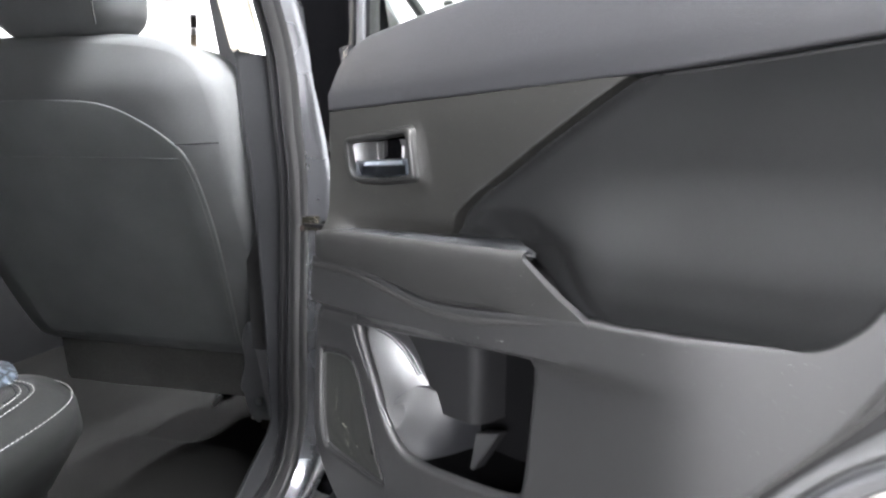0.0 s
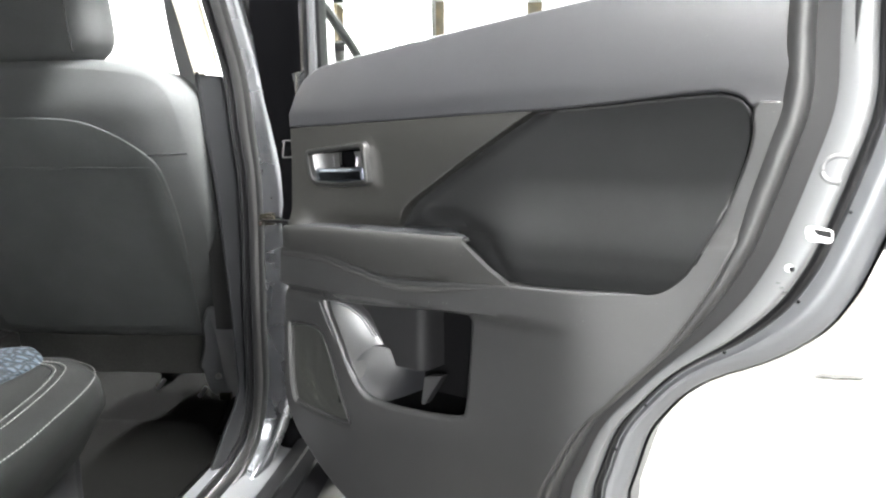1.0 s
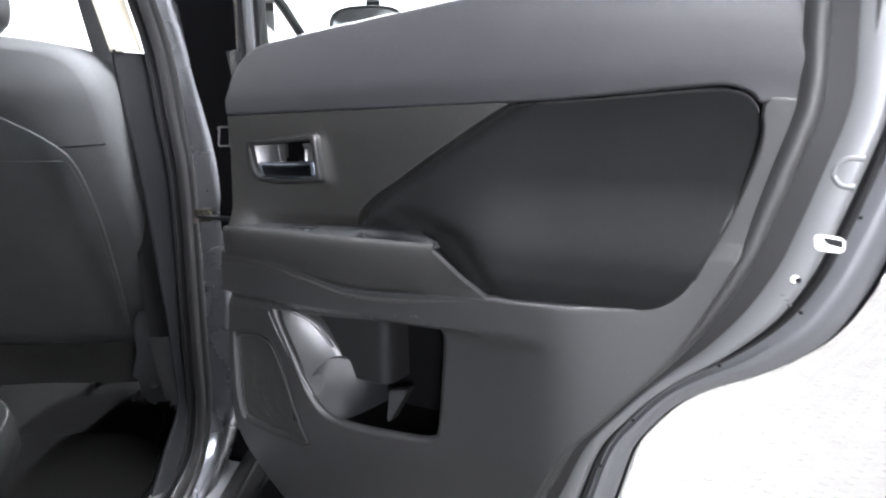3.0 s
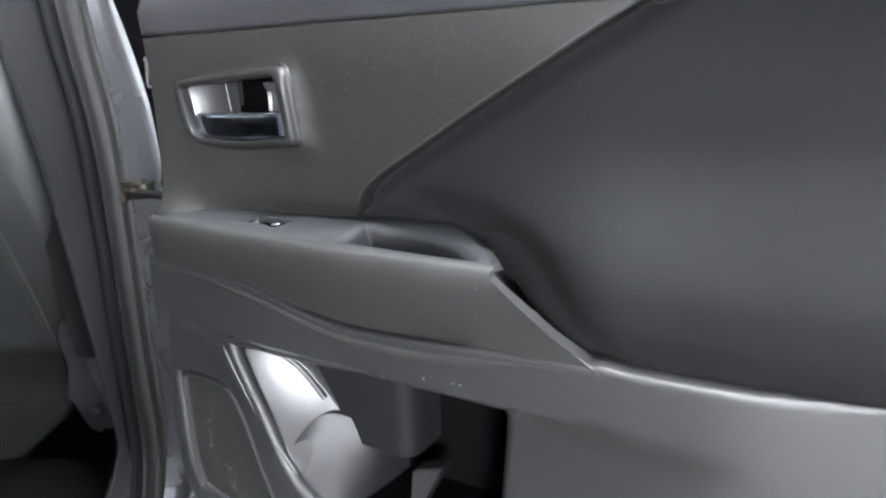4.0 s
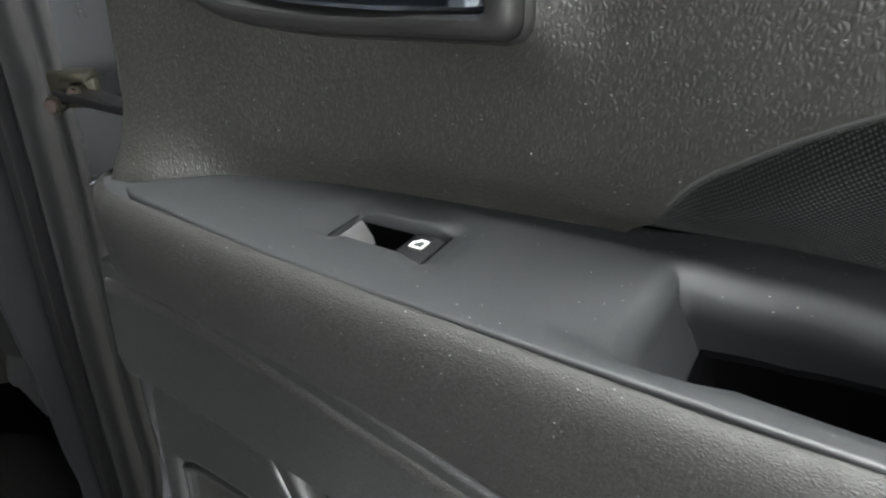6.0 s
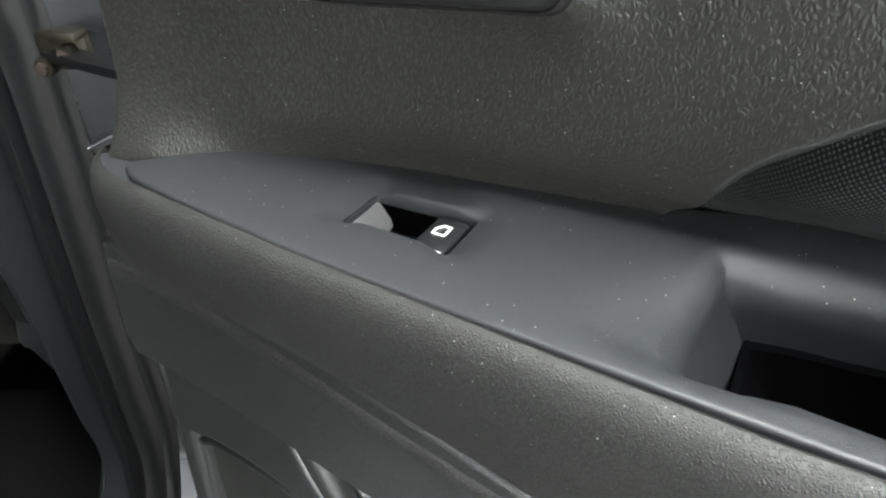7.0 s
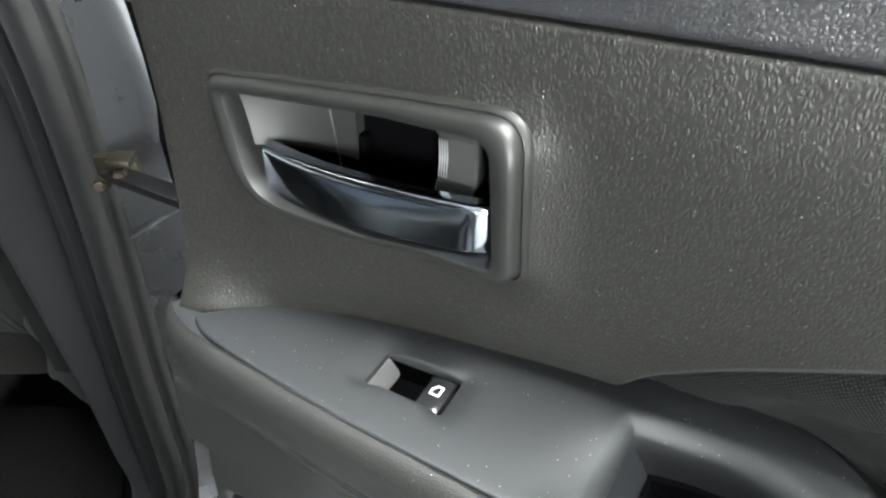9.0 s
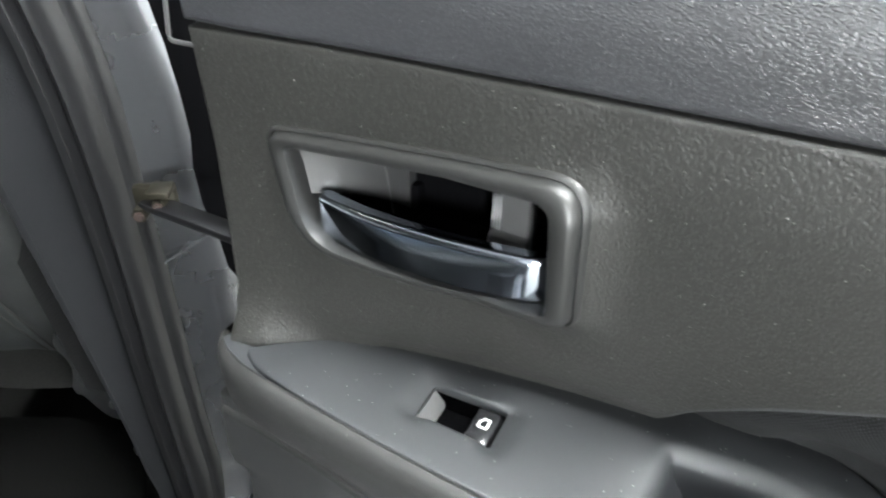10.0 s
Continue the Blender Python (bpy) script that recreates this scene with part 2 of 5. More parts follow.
def rounded(pts, r=0.01, n=5):
    """A closed polygon with its corners rounded."""
    p = [Vector(q) for q in pts]
    out = []
    for i, c in enumerate(p):
        a, b = p[i - 1], p[(i + 1) % len(p)]
        ra = min(r, (a - c).length * 0.45)
        rb = min(r, (b - c).length * 0.45)
        s, e = c + (a - c).normalized() * ra, c + (b - c).normalized() * rb
        for j in range(n + 1):
            t = j / n
            out.append(s * (1 - t) ** 2 + c * 2 * t * (1 - t) + e * t * t)
    return out


def sheet(outline, place, holes=(), step=0.012, edge=0.004, back=0.02, hole_edge=0.003, hole_back=0.02):
    """A shaped panel: a flat outline with holes, cut into a fine grid, bent by place(u, v, d), with rounded edges that go back."""
    loops = []
    for loop in (outline, *holes):
        full = []
        for p, q in zip(loop, [*loop[1:], loop[0]]):
            m = max(1, int(math.hypot(q[0] - p[0], q[1] - p[1]) / (step * 1.5)))
            full += [(p[0] + (q[0] - p[0]) * i / m, p[1] + (q[1] - p[1]) * i / m) for i in range(m)]
        loops.append(full)
    outline, holes = loops[0], loops[1:]
    pts, cons = [], []
    for loop in loops:
        n0 = len(pts)
        pts += loop
        cons += [(n0 + i, n0 + (i + 1) % len(loop)) for i in range(len(loop))]
    arrays = [np.array(loop) for loop in loops]

    def inside(loop, q):
        x0, y0 = loop.T
        x1, y1 = np.roll(x0, -1), np.roll(y0, -1)
        cut = (y0[None] > q[:, 1:2]) != (y1[None] > q[:, 1:2])
        at = x0 + (q[:, 1:2] - y0) / np.where(y1 == y0, 1e-12, y1 - y0) * (x1 - x0)
        return (cut & (q[:, 0:1] < at)).sum(1) % 2 == 1

    def within(q):
        ok = inside(arrays[0], q)
        for h in arrays[1:]:
            ok &= ~inside(h, q)
        return ok

    lo, hi = arrays[0].min(0), arrays[0].max(0)
    gx, gy = np.meshgrid(np.arange(lo[0] + step / 2, hi[0], step), np.arange(lo[1] + step / 2, hi[1], step))
    grid = np.c_[gx.ravel(), gy.ravel()]
    if len(grid):
        grid = grid[within(grid)]
    if len(grid):
        edge_pts = np.concatenate([np.array(even([*loop, loop[0]], max(8, int(np.sum(np.hypot(*(np.roll(a, -1, 0) - a).T)) / (step * 0.5))))) for loop, a in zip(loops, arrays)])
        far = np.full(len(grid), 9.0)
        for q in edge_pts:
            far = np.minimum(far, np.hypot(grid[:, 0] - q[0], grid[:, 1] - q[1]))
        grid = grid[far > step * 0.45]
    inset = []
    for a in arrays:
        t = np.roll(a, -1, 0) - np.roll(a, 1, 0)
        t /= np.maximum(np.hypot(*t.T), 1e-9)[:, None]
        n = np.c_[-t[:, 1], t[:, 0]]
        for side in (1, -1):
            q = a + n * side * min(0.0014, step * 0.2)
            q = q[within(q)]
            if len(q) > len(a) / 2:
                inset.append(q)
                break
    grid = np.concatenate([grid, *inset]) if inset else grid
    got = delaunay_2d_cdt([Vector(q) for q in pts] + [Vector((float(a), float(b))) for a, b in grid], cons, [], 0, 1e-7)
    bm = bmesh.new()
    vs = [bm.verts.new((q[0], q[1], 0)) for q in got[0]]
    tris = [f for f in got[2] if len(f) == 3]
    mids = np.array([[sum(got[0][i][c] for i in f) / 3 for c in (0, 1)] for f in tris])
    for f, ok in zip(tris, within(mids)):
        if ok:
            bm.faces.new([vs[i] for i in f])
    bmesh.ops.delete(bm, geom=[v for v in bm.verts if not v.link_faces], context="VERTS")
    flat = {v: (v.co.x, v.co.y, 0.0) for v in bm.verts}
    hole_keys = [(np.array([tuple(q)[:2] for q in h])) for h in holes]

    def in_hole_rim(v):
        for i, h in enumerate(hole_keys):
            if h[:, 0].min() - 1e-4 <= v.co.x <= h[:, 0].max() + 1e-4 and h[:, 1].min() - 1e-4 <= v.co.y <= h[:, 1].max() + 1e-4:
                d = np.min(np.hypot(h[:, 0] - v.co.x, h[:, 1] - v.co.y))
                seg = np.max(np.hypot(*(h - np.roll(h, 1, 0)).T))
                if d < seg:
                    return i + 1
        return 0

    rim = [e for e in bm.edges if len(e.link_faces) == 1]
    normal = {}
    for e in rim:
        mid = (e.verts[0].co + e.verts[1].co) / 2
        t = (e.verts[1].co - e.verts[0].co).normalized()
        nn = Vector((t.y, -t.x, 0))
        try_in = mid + nn * 2e-4
        if within(np.array([[try_in.x, try_in.y]]))[0]:
            nn = -nn
        for v in e.verts:
            normal[v] = normal.get(v, Vector()) + nn
    rimset = {v: in_hole_rim(v) for v in normal}
    ring = {v: v for v in normal}
    for item in ((0.5, 0.134), (0.866, 0.5), (1.0, 1.0), None):
        nxt = {}
        for v, prev in ring.items():
            nn = normal[v].normalized()
            h = rimset[v]
            r, far = (hole_edge[h - 1] if isinstance(hole_edge, tuple) else hole_edge, hole_back) if h else (edge, back)
            o, d = (item[0] * r, item[1] * r) if item else (r, far)
            q = bm.verts.new(v.co)
            flat[q] = (flat[v][0] + nn.x * o, flat[v][1] + nn.y * o, d)
            nxt[v] = q
        for e in rim:
            a, b = e.verts
            try:
                bm.faces.new((ring[a], ring[b], nxt[b], nxt[a]))
            except ValueError:
                pass
        ring = nxt
    for v, (x, y, d) in flat.items():
        v.co = place(x, y, d)
    bmesh.ops.recalc_face_normals(bm, faces=bm.faces[:])
    return bm


def loft(rows, closed=False, cap=False):
    """A skin over rows of equally many points."""
    bm = bmesh.new()
    grid = [[bm.verts.new(q) for q in row] for row in rows]
    for a, b in zip(grid, grid[1:]):
        m = len(a)
        for i in range(m if closed else m - 1):
            try:
                bm.faces.new((a[i], a[(i + 1) % m], b[(i + 1) % m], b[i]))
            except ValueError:
                pass
    if cap:
        bm.faces.new(grid[0])
        bm.faces.new(grid[-1][::-1])
    bmesh.ops.recalc_face_normals(bm, faces=bm.faces[:])
    return bm


def tube(path, r, sides=8, squash=1.0, up=(0, 0, 1)):
    """A round bar along a path."""
    path = [Vector(q) for q in path]
    rows = []
    for i, q in enumerate(path):
        t = (path[min(i + 1, len(path) - 1)] - path[max(i - 1, 0)]).normalized()
        s = t.cross(Vector(up))
        if s.length < 1e-3:
            s = t.cross(Vector((1, 0, 0)))
        s.normalize()
        w = s.cross(t)
        rows.append([q + (s * math.cos(x) + w * math.sin(x) * squash) * r for x in (2 * math.pi * j / sides for j in range(sides))])
    return loft(rows, closed=True, cap=True)


def box(lo, hi, bevel=0.003, place=None, seg=2):
    bm = bmesh.new()
    bmesh.ops.create_cube(bm, size=1)
    lo, hi = Vector(lo), Vector(hi)
    for v in bm.verts:
        v.co = Vector((lo[i] + (v.co[i] + 0.5) * (hi[i] - lo[i]) for i in range(3)))
    if bevel:
        bmesh.ops.bevel(bm, geom=bm.edges[:], offset=bevel, segments=seg, affect="EDGES", profile=0.6)
    if place:
        for v in bm.verts:
            v.co = place(*v.co)
    bmesh.ops.recalc_face_normals(bm, faces=bm.faces[:])
    return bm


def mesh_of(name, bm, material, sharp=38):
    me = bpy.data.meshes.new(name)
    bm.to_mesh(me)
    bm.free()
    me.polygons.foreach_set("use_smooth", [True] * len(me.polygons))
    me.set_sharp_from_angle(angle=radians(sharp))
    me.materials.append(material)
    return me


def part(name, bm, material, parent, label="", sharp=38):
    ob = new(name, mesh_of(name, bm, material, sharp))
    ob.parent = parent
    return tagged(ob, label)


def thing(name, label, category, group="", kind=""):
    return tagged(new(name), label, category, group, kind)


def setting(name, bm, material, label, category, sharp=38):
    return tagged(new(name, mesh_of(name, bm, material, sharp)), label, category, "", "structure")


def stitches(path, length=0.005, gap=0.0025, r=0.0006):
    """A row of short threads along a path, as one mesh."""
    p = even(path, max(2, int(sum((Vector(b) - Vector(a)).length for a, b in zip(path, path[1:])) / (length + gap))))
    bm = bmesh.new()
    for a, b in zip(p, p[1:]):
        d = (b - a).normalized()
        s = d.cross(Vector((0, 0, 1)))
        s = (s if s.length > 0.01 else Vector((1, 0, 0))).normalized()
        w = s.cross(d)
        e = a + d * length
        ring = [[bm.verts.new(c + (s * x + w * y) * r) for x, y in ((1, 0), (0, 1), (-1, 0), (0, -1))] for c in (a, (a + e) / 2 + w * r * 0.5, e)]
        for u, v in zip(ring, ring[1:]):
            for i in range(4):
                bm.faces.new((u[i], u[(i + 1) % 4], v[(i + 1) % 4], v[i]))
    return bm

# ---- the open rear door ----
rear_door = thing("rear_door", "open rear car door with dark grey plastic trim and metallic grey frame", "car door")


def y_back(x):
    """Where the trim meets the back of the armrest top."""
    return lerp((-0.885, -0.866, -0.85, -0.828, -0.788, -0.746, -0.70, -0.643, -0.60), (0.6275, 0.6290, 0.6385, 0.6525, 0.6685, 0.678, 0.6855, 0.6945, 0.698), x)


def y_mid(x, z):
    q = min(1.0, max(0.0, (1.03 - z) / 0.162))
    wide = 0.20 + 0.35 * ss(0.645, 0.680, y_back(x))
    s = wide * q ** 1.3 + (1 - wide) * math.exp(-max(0.0, z - 0.868) / 0.010)
    swell = 0.0075 * ss(-0.668, -0.688, x) * ss(-0.74, -0.70, x) * ss(0.928, 0.952, z) * ss(1.030, 1.000, z)
    return 0.648 * (1 - s) + y_back(x) * s - (0.0018 + 0.004 * ss(-0.78, -0.885, x)) * ss(0.970, 1.060, z) - swell


def y_upper(x, z):
    w = (z - lerp((-0.88, -0.02), (1.056, 1.070), x)) / lerp((-0.88, -0.02), (0.092, 0.150), x)
    return 0.6455 - 0.004 * ss(0.0, 0.22, w) - 0.004 * ss(-0.78, -0.885, x) * ss(0.9, 0.0, w) + 0.036 * max(0.0, w - 0.10) ** 1.6


def y_insert(x, z):
    y = 0.656 - 0.046 * ss(0.965, 0.855, z) + 0.012 * ss(0.835, 0.79, z)
    s = ss(-0.36, -0.54, x)
    y = y * (1 - s) + (y_mid(-0.64, z) + 0.008) * s
    back = lerp((-0.64, -0.60, -0.553, -0.512, -0.480, -0.452, -0.43), (0.699, 0.709, 0.706, 0.688, 0.655, 0.622, 0.610), x)
    near = ss(-0.60, -0.56, x)
    s = (ss(0.915, 0.868, z) * near + math.exp(-max(0.0, z - 0.866) / 0.009) * (1 - near)) * ss(-0.36, -0.47, x)
    y = y * (1 - s) + max(y, back) * s
    y += 0.015 * ss(0.868, 0.892, z) * math.exp(-(from_line(DIAGONAL, x, z) / 0.012) ** 2) + 0.007 * math.exp(-(from_line(ARM_END, x, z) / 0.014) ** 2)
    return y


def y_lower(x, z):
    y = 0.602 + 0.030 * ss(-0.30, -0.08, x) + 0.030 * ss(0.56, 0.34, z) + 0.004 * ss(0.84, 0.98, z) + 0.008 * ss(0.877, 0.890, z) * ss(-0.17, -0.11, x)
    left = ss(-0.24, -0.47, x)
    y += left * (0.016 * ss(0.748, 0.738, z) + 0.012 * math.exp(-((z - 0.7385) / 0.006) ** 2) * ss(-0.70, -0.80, x))
    y += 0.014 * ss(-0.70, -0.90, x)
    return y


def from_line(line, x, z):
    """Distance to a polyline."""
    best = 9.0
    for (x0, z0), (x1, z1) in zip(line, line[1:]):
        w = ((x - x0) * (x1 - x0) + (z - z0) * (z1 - z0)) / ((x1 - x0) ** 2 + (z1 - z0) ** 2)
        w = min(1.0, max(0.0, w))
        best = min(best, math.hypot(x - x0 - w * (x1 - x0), z - z0 - w * (z1 - z0)))
    return best


CREASE = [(-0.879, 1.0535), (-0.654, 1.0580), (-0.356, 1.0630), (-0.257, 1.0670), (-0.141, 1.0740), (-0.100, 1.0750), (-0.073, 1.0660), (-0.0605, 1.0540)]
BELT = [(-0.826, 1.1620), (-0.715, 1.1765), (-0.541, 1.1925), (-0.391, 1.2050), (-0.260, 1.2150), (-0.175, 1.2215), (-0.020, 1.2310)]
DIAGONAL = [(-0.641, 0.880), (-0.628, 0.9005), (-0.612, 0.9140), (-0.590, 0.9290), (-0.552, 0.9510), (-0.495, 0.9855), (-0.432, 1.0215), (-0.395, 1.0430), (-0.358, 1.0630)]
ARM_END = [(-0.500, 0.880), (-0.453, 0.866), (-0.374, 0.797)]
INSERT_REAR = [(-0.100, 1.0740), (-0.073, 1.0650), (-0.0595, 1.0460), (-0.055, 1.020), (-0.063, 0.978), (-0.084, 0.918), (-0.111, 0.862), (-0.136, 0.828), (-0.172, 0.8075), (-0.253, 0.8000), (-0.343, 0.7970), (-0.378, 0.7990)]
WAVE = [(-0.890, 0.8190), (-0.860, 0.8195), (-0.800, 0.8185), (-0.755, 0.8150), (-0.715, 0.8075), (-0.685, 0.8000), (-0.660, 0.7935), (-0.626, 0.7875), (-0.580, 0.7865), (-0.500, 0.7905), (-0.378, 0.7975)]
TRIM_REAR = [(-0.018, 1.228), (-0.018, 1.132), (-0.018, 1.059), (-0.035, 0.993), (-0.058, 0.918), (-0.074, 0.871), (-0.111, 0.796), (-0.151, 0.733), (-0.211, 0.662), (-0.268, 0.596), (-0.309, 0.520), (-0.338, 0.451), (-0.365, 0.270)]
FRONT_LOW = [(-0.365, 0.270), (-0.55, 0.275), (-0.70, 0.300), (-0.79, 0.330), (-0.855, 0.375), (-0.895, 0.428), (-0.913, 0.490), (-0.912, 0.56), (-0.904, 0.68), (-0.892, 0.80)]
POCKET = [(-0.790, 0.7235), (-0.776, 0.7330), (-0.64, 0.7395), (-0.462, 0.7500), (-0.449, 0.7430), (-0.4535, 0.66), (-0.4625, 0.578), (-0.474, 0.5610), (-0.500, 0.5540), (-0.571, 0.5480), (-0.644, 0.5470), (-0.690, 0.5580), (-0.722, 0.590), (-0.752, 0.648), (-0.777, 0.692)]
SPEAKER = [(-0.897, 0.655), (-0.887, 0.672), (-0.868, 0.6765), (-0.822, 0.6775), (-0.800, 0.670), (-0.784, 0.650), (-0.767, 0.614), (-0.728, 0.508), (-0.727, 0.491), (-0.742, 0.4850), (-0.818, 0.4870), (-0.878, 0.4960), (-0.897, 0.520)]


def shrunk(loop, d):
    """A closed loop moved inwards by d."""
    p = [Vector((q[0], q[1])) for q in loop]
    c = sum(p, Vector((0, 0))) / len(p)
    out = []
    for i, q in enumerate(p):
        t = (p[(i + 1) % len(p)] - p[i - 1]).normalized()
        n = Vector((-t.y, t.x))
        if n.dot(c - q) < 0:
            n = -n
        out.append(q + n * d)
    return out


# upper trim below the window
crease = spline(CREASE, 8)
upper_loop = crease + [Vector((-0.026, 1.0570)), Vector((-0.0225, 1.0600))] + [Vector((-0.0225, 1.14)), Vector((-0.0225, 1.222))] + spline(BELT, 6)[::-1][1:] \
    + [Vector(q) for q in ((-0.842, 1.1570), (-0.856, 1.1480), (-0.865, 1.134), (-0.871, 1.115))]
upper_loop = [Vector((q[0], q[1] + 0.0015)) if i < len(crease) else q for i, q in enumerate(upper_loop)]
part("upper_trim", sheet(upper_loop, lambda x, z, d: Vector((x, y_upper(x, z) + d, z)), edge=0.004, back=0.030), UPPER, rear_door, "soft dark grey upper trim")

# handle panel
BEZEL_OUT = [(-0.8440, 1.0070), (-0.6855, 1.0220), (-0.6845, 0.9450), (-0.7720, 0.9375), (-0.8360, 0.9430)]
BEZEL_IN = [(-0.8320, 1.0000), (-0.6990, 1.0105), (-0.6970, 0.9525), (-0.7700, 0.9470), (-0.8250, 0.9500)]


def corners(pts, radii):
    p = [Vector(q) for q in pts]
    out = []
    for i, c in enumerate(p):
        s, e = c + (p[i - 1] - c).normalized() * radii[i], c + (p[(i + 1) % 5] - c).normalized() * radii[i]
        for j in range(9):
            t = j / 8
            out.append(s * (1 - t) ** 2 + c * 2 * t * (1 - t) + e * t * t)
        for j in (1, 2):
            nxt = p[(i + 1) % 5]
            n = nxt + (c - nxt).normalized() * radii[(i + 1) % 5]
            out.append(e.lerp(n, j / 3))
    return out


bezel = corners(BEZEL_OUT, (0.011, 0.018, 0.009, 0.028, 0.028))
bezel_in = corners(BEZEL_IN, (0.005, 0.009, 0.004, 0.022, 0.020))


def bezel_bulge(x, z):
    """The lower edge of the surround swells outwards in its middle."""
    return 0.006 * max(0.0, math.sin(math.pi * (x + 0.840) / 0.153)) * ss(0.978, 0.952, z) if -0.840 < x < -0.687 else 0.0


def bezel_at(w):
    return [a.lerp(b, w) for a, b in zip(bezel, bezel_in)]


mid_loop = [Vector((q[0], q[1] - 0.0052 + 0.0010 * ss(-0.62, -0.40, q[0]))) for q in spline(CREASE[:3], 8)[:-1]] + [Vector((-0.364, 1.0588))] + [q + Vector((-0.0012, 0.0008)) for q in spline(DIAGONAL, 6)[::-1][2:]] \
    + [Vector((-0.651, 0.873)), Vector((-0.66, 0.862)), Vector((-0.70, 0.858)), Vector((-0.76, 0.856)), Vector((-0.82, 0.856)), Vector((-0.868, 0.858)), Vector((-0.884, 0.862)), Vector((-0.8835, 0.96))]
part("handle_panel", sheet(mid_loop, lambda x, z, d: Vector((x, y_mid(x, z) + d, z)), [bezel], step=0.010, edge=0.0018, back=0.03), GRAINED, rear_door, "grained dark grey plastic panel")

# lighter strip added along the panel edge as its highlight
lip = [Vector((q[0] - 0.0016, y_mid(q[0], q[1]) + 0.0004, q[1] + 0.0010)) for q in spline(DIAGONAL, 6)[3:-5]]
part("panel_edge_highlight", tube(lip, 0.0010, 8), SATIN, rear_door, "thin lighter strip for the panel edge highlight")

# fabric insert
ins_loop = [q + Vector((-0.006, 0.004)) for q in spline(DIAGONAL, 6)[:-4]] + spline([(-0.366, 1.0600), (-0.257, 1.0640), (-0.141, 1.0705), (-0.100, 1.0710)], 5)[:-1] + [q + Vector((-0.002, 0.002 if q[1] < 0.85 else -0.002)) for q in spline(INSERT_REAR, 6)[:-1]] \
    + [Vector(q) for q in ((-0.388, 0.789), (-0.430, 0.810), (-0.470, 0.835), (-0.52, 0.850), (-0.60, 0.855), (-0.652, 0.862))]
part("insert_groove", sheet(ins_loop, lambda x, z, d: Vector((x, y_insert(x, z) + 0.009 + d, z)), step=0.014, edge=0.001, back=0.014), LOWER, rear_door)


def roll_loop(loop, d):
    """The outline drawn in along its top and rear, where the padding is rolled over."""
    near = shrunk(loop, d)
    return [q.lerp(p, ss(0.83, 0.88, q.y) * ss(-0.50, -0.40, q.x)) for q, p in zip(loop, near)]


part("fabric_insert", sheet(roll_loop(ins_loop, 0.0042), lambda x, z, d: Vector((x, y_insert(x, z) + d, z)), step=0.0055, edge=0.0045, back=0.02), FABRIC, rear_door, "padded black woven cloth insert")

lip = [q for q in roll_loop(ins_loop, 0.0030) if q.x > -0.42 and q.y > 0.86]
part("insert_piping", tube([Vector((q.x, y_insert(q.x, q.y) + 0.0009 + 0.003 * ss(0.94, 0.865, q.y), q.y)) for q in lip], 0.0018, 8), LOWER, rear_door, "rolled edge round the cloth insert")

# lower panel
pocket = spline(POCKET, 5, True)
speaker = shrunk(spline(SPEAKER, 5, True), -0.002)
low_loop = spline(WAVE, 8) + spline(INSERT_REAR, 6)[::-1][1:-14] + [Vector((-0.056, 1.050)), Vector((-0.050, 1.0555)), Vector((-0.0225, 1.0535))] \
    + [q + Vector((-0.004, 0)) for q in spline(TRIM_REAR[3:], 6)[:-1]] + spline(FRONT_LOW, 6)[1:]
lower_trim = part("lower_trim", sheet(low_loop, lambda x, z, d: Vector((x, y_lower(x, z) + d, z)), [pocket, speaker], step=0.0085, edge=0.004, back=0.045, hole_edge=0.007, hole_back=0.012), LOWER, rear_door, "hard dark grey lower trim with map pocket")

# speaker grille and its frame
part("speaker_frame", loft([[Vector((q[0], y_lower(q[0], q[1]) + dy, q[1])) for q in shrunk(speaker, s)] + [Vector((shrunk(speaker, s)[0][0], y_lower(*speaker[0]) + dy, shrunk(speaker, s)[0][1]))]
                            for s, dy in ((0.0060, 0.012), (0.0074, 0.0045), (0.0088, 0.0008), (0.0105, 0.0002), (0.0125, 0.0012), (0.0138, 0.0040), (0.0142, 0.011))]), LOWER, lower_trim)
part("speaker_grille", sheet(shrunk(speaker, 0.0138), lambda x, z, d: Vector((x, y_lower(x, z) + 0.0055 + d, z)), step=0.02, edge=0.001, back=0.006), GRILLE, lower_trim, "dusty perforated speaker grille")

# grass crumbs caught in the grille and two pale flecks on the pocket's lip
def flecks(places, r, seed):
    """Small irregular grains, as one mesh."""
    pick, bm = random.Random(seed), bmesh.new()
    for p in places:
        made = bmesh.ops.create_icosphere(bm, subdivisions=1, radius=r * pick.uniform(0.6, 1.3))["verts"]
        turn = Euler((pick.uniform(0, 3), pick.uniform(0, 3), pick.uniform(0, 3))).to_matrix()
        for v in made:
            v.co = Vector(p) + turn @ Vector((v.co.x * 1.9, v.co.y * 0.5, v.co.z * 0.8))
    return bm


pick = random.Random(11)
spots = []
for i in range(46):
    w = pick.random()
    x, z = -0.868 + 0.062 * w + pick.uniform(-0.008, 0.010), 0.590 - 0.075 * w + pick.uniform(-0.022, 0.022)
    spots.append((x, y_lower(x, z) + 0.0050, z))
part("grass_crumbs", flecks(spots, 0.0008, 3), CRUMB, lower_trim, "dry grass crumbs on the speaker grille")
part("pale_flecks", flecks([(-0.526, y_lower(-0.526, 0.758) - 0.0006, 0.758), (-0.490, y_lower(-0.490, 0.7605) - 0.0006, 0.7605), (-0.497, y_lower(-0.497, 0.7600) - 0.0006, 0.7600)], 0.0007, 5), THREAD, lower_trim, "pale flecks on the pocket lip")

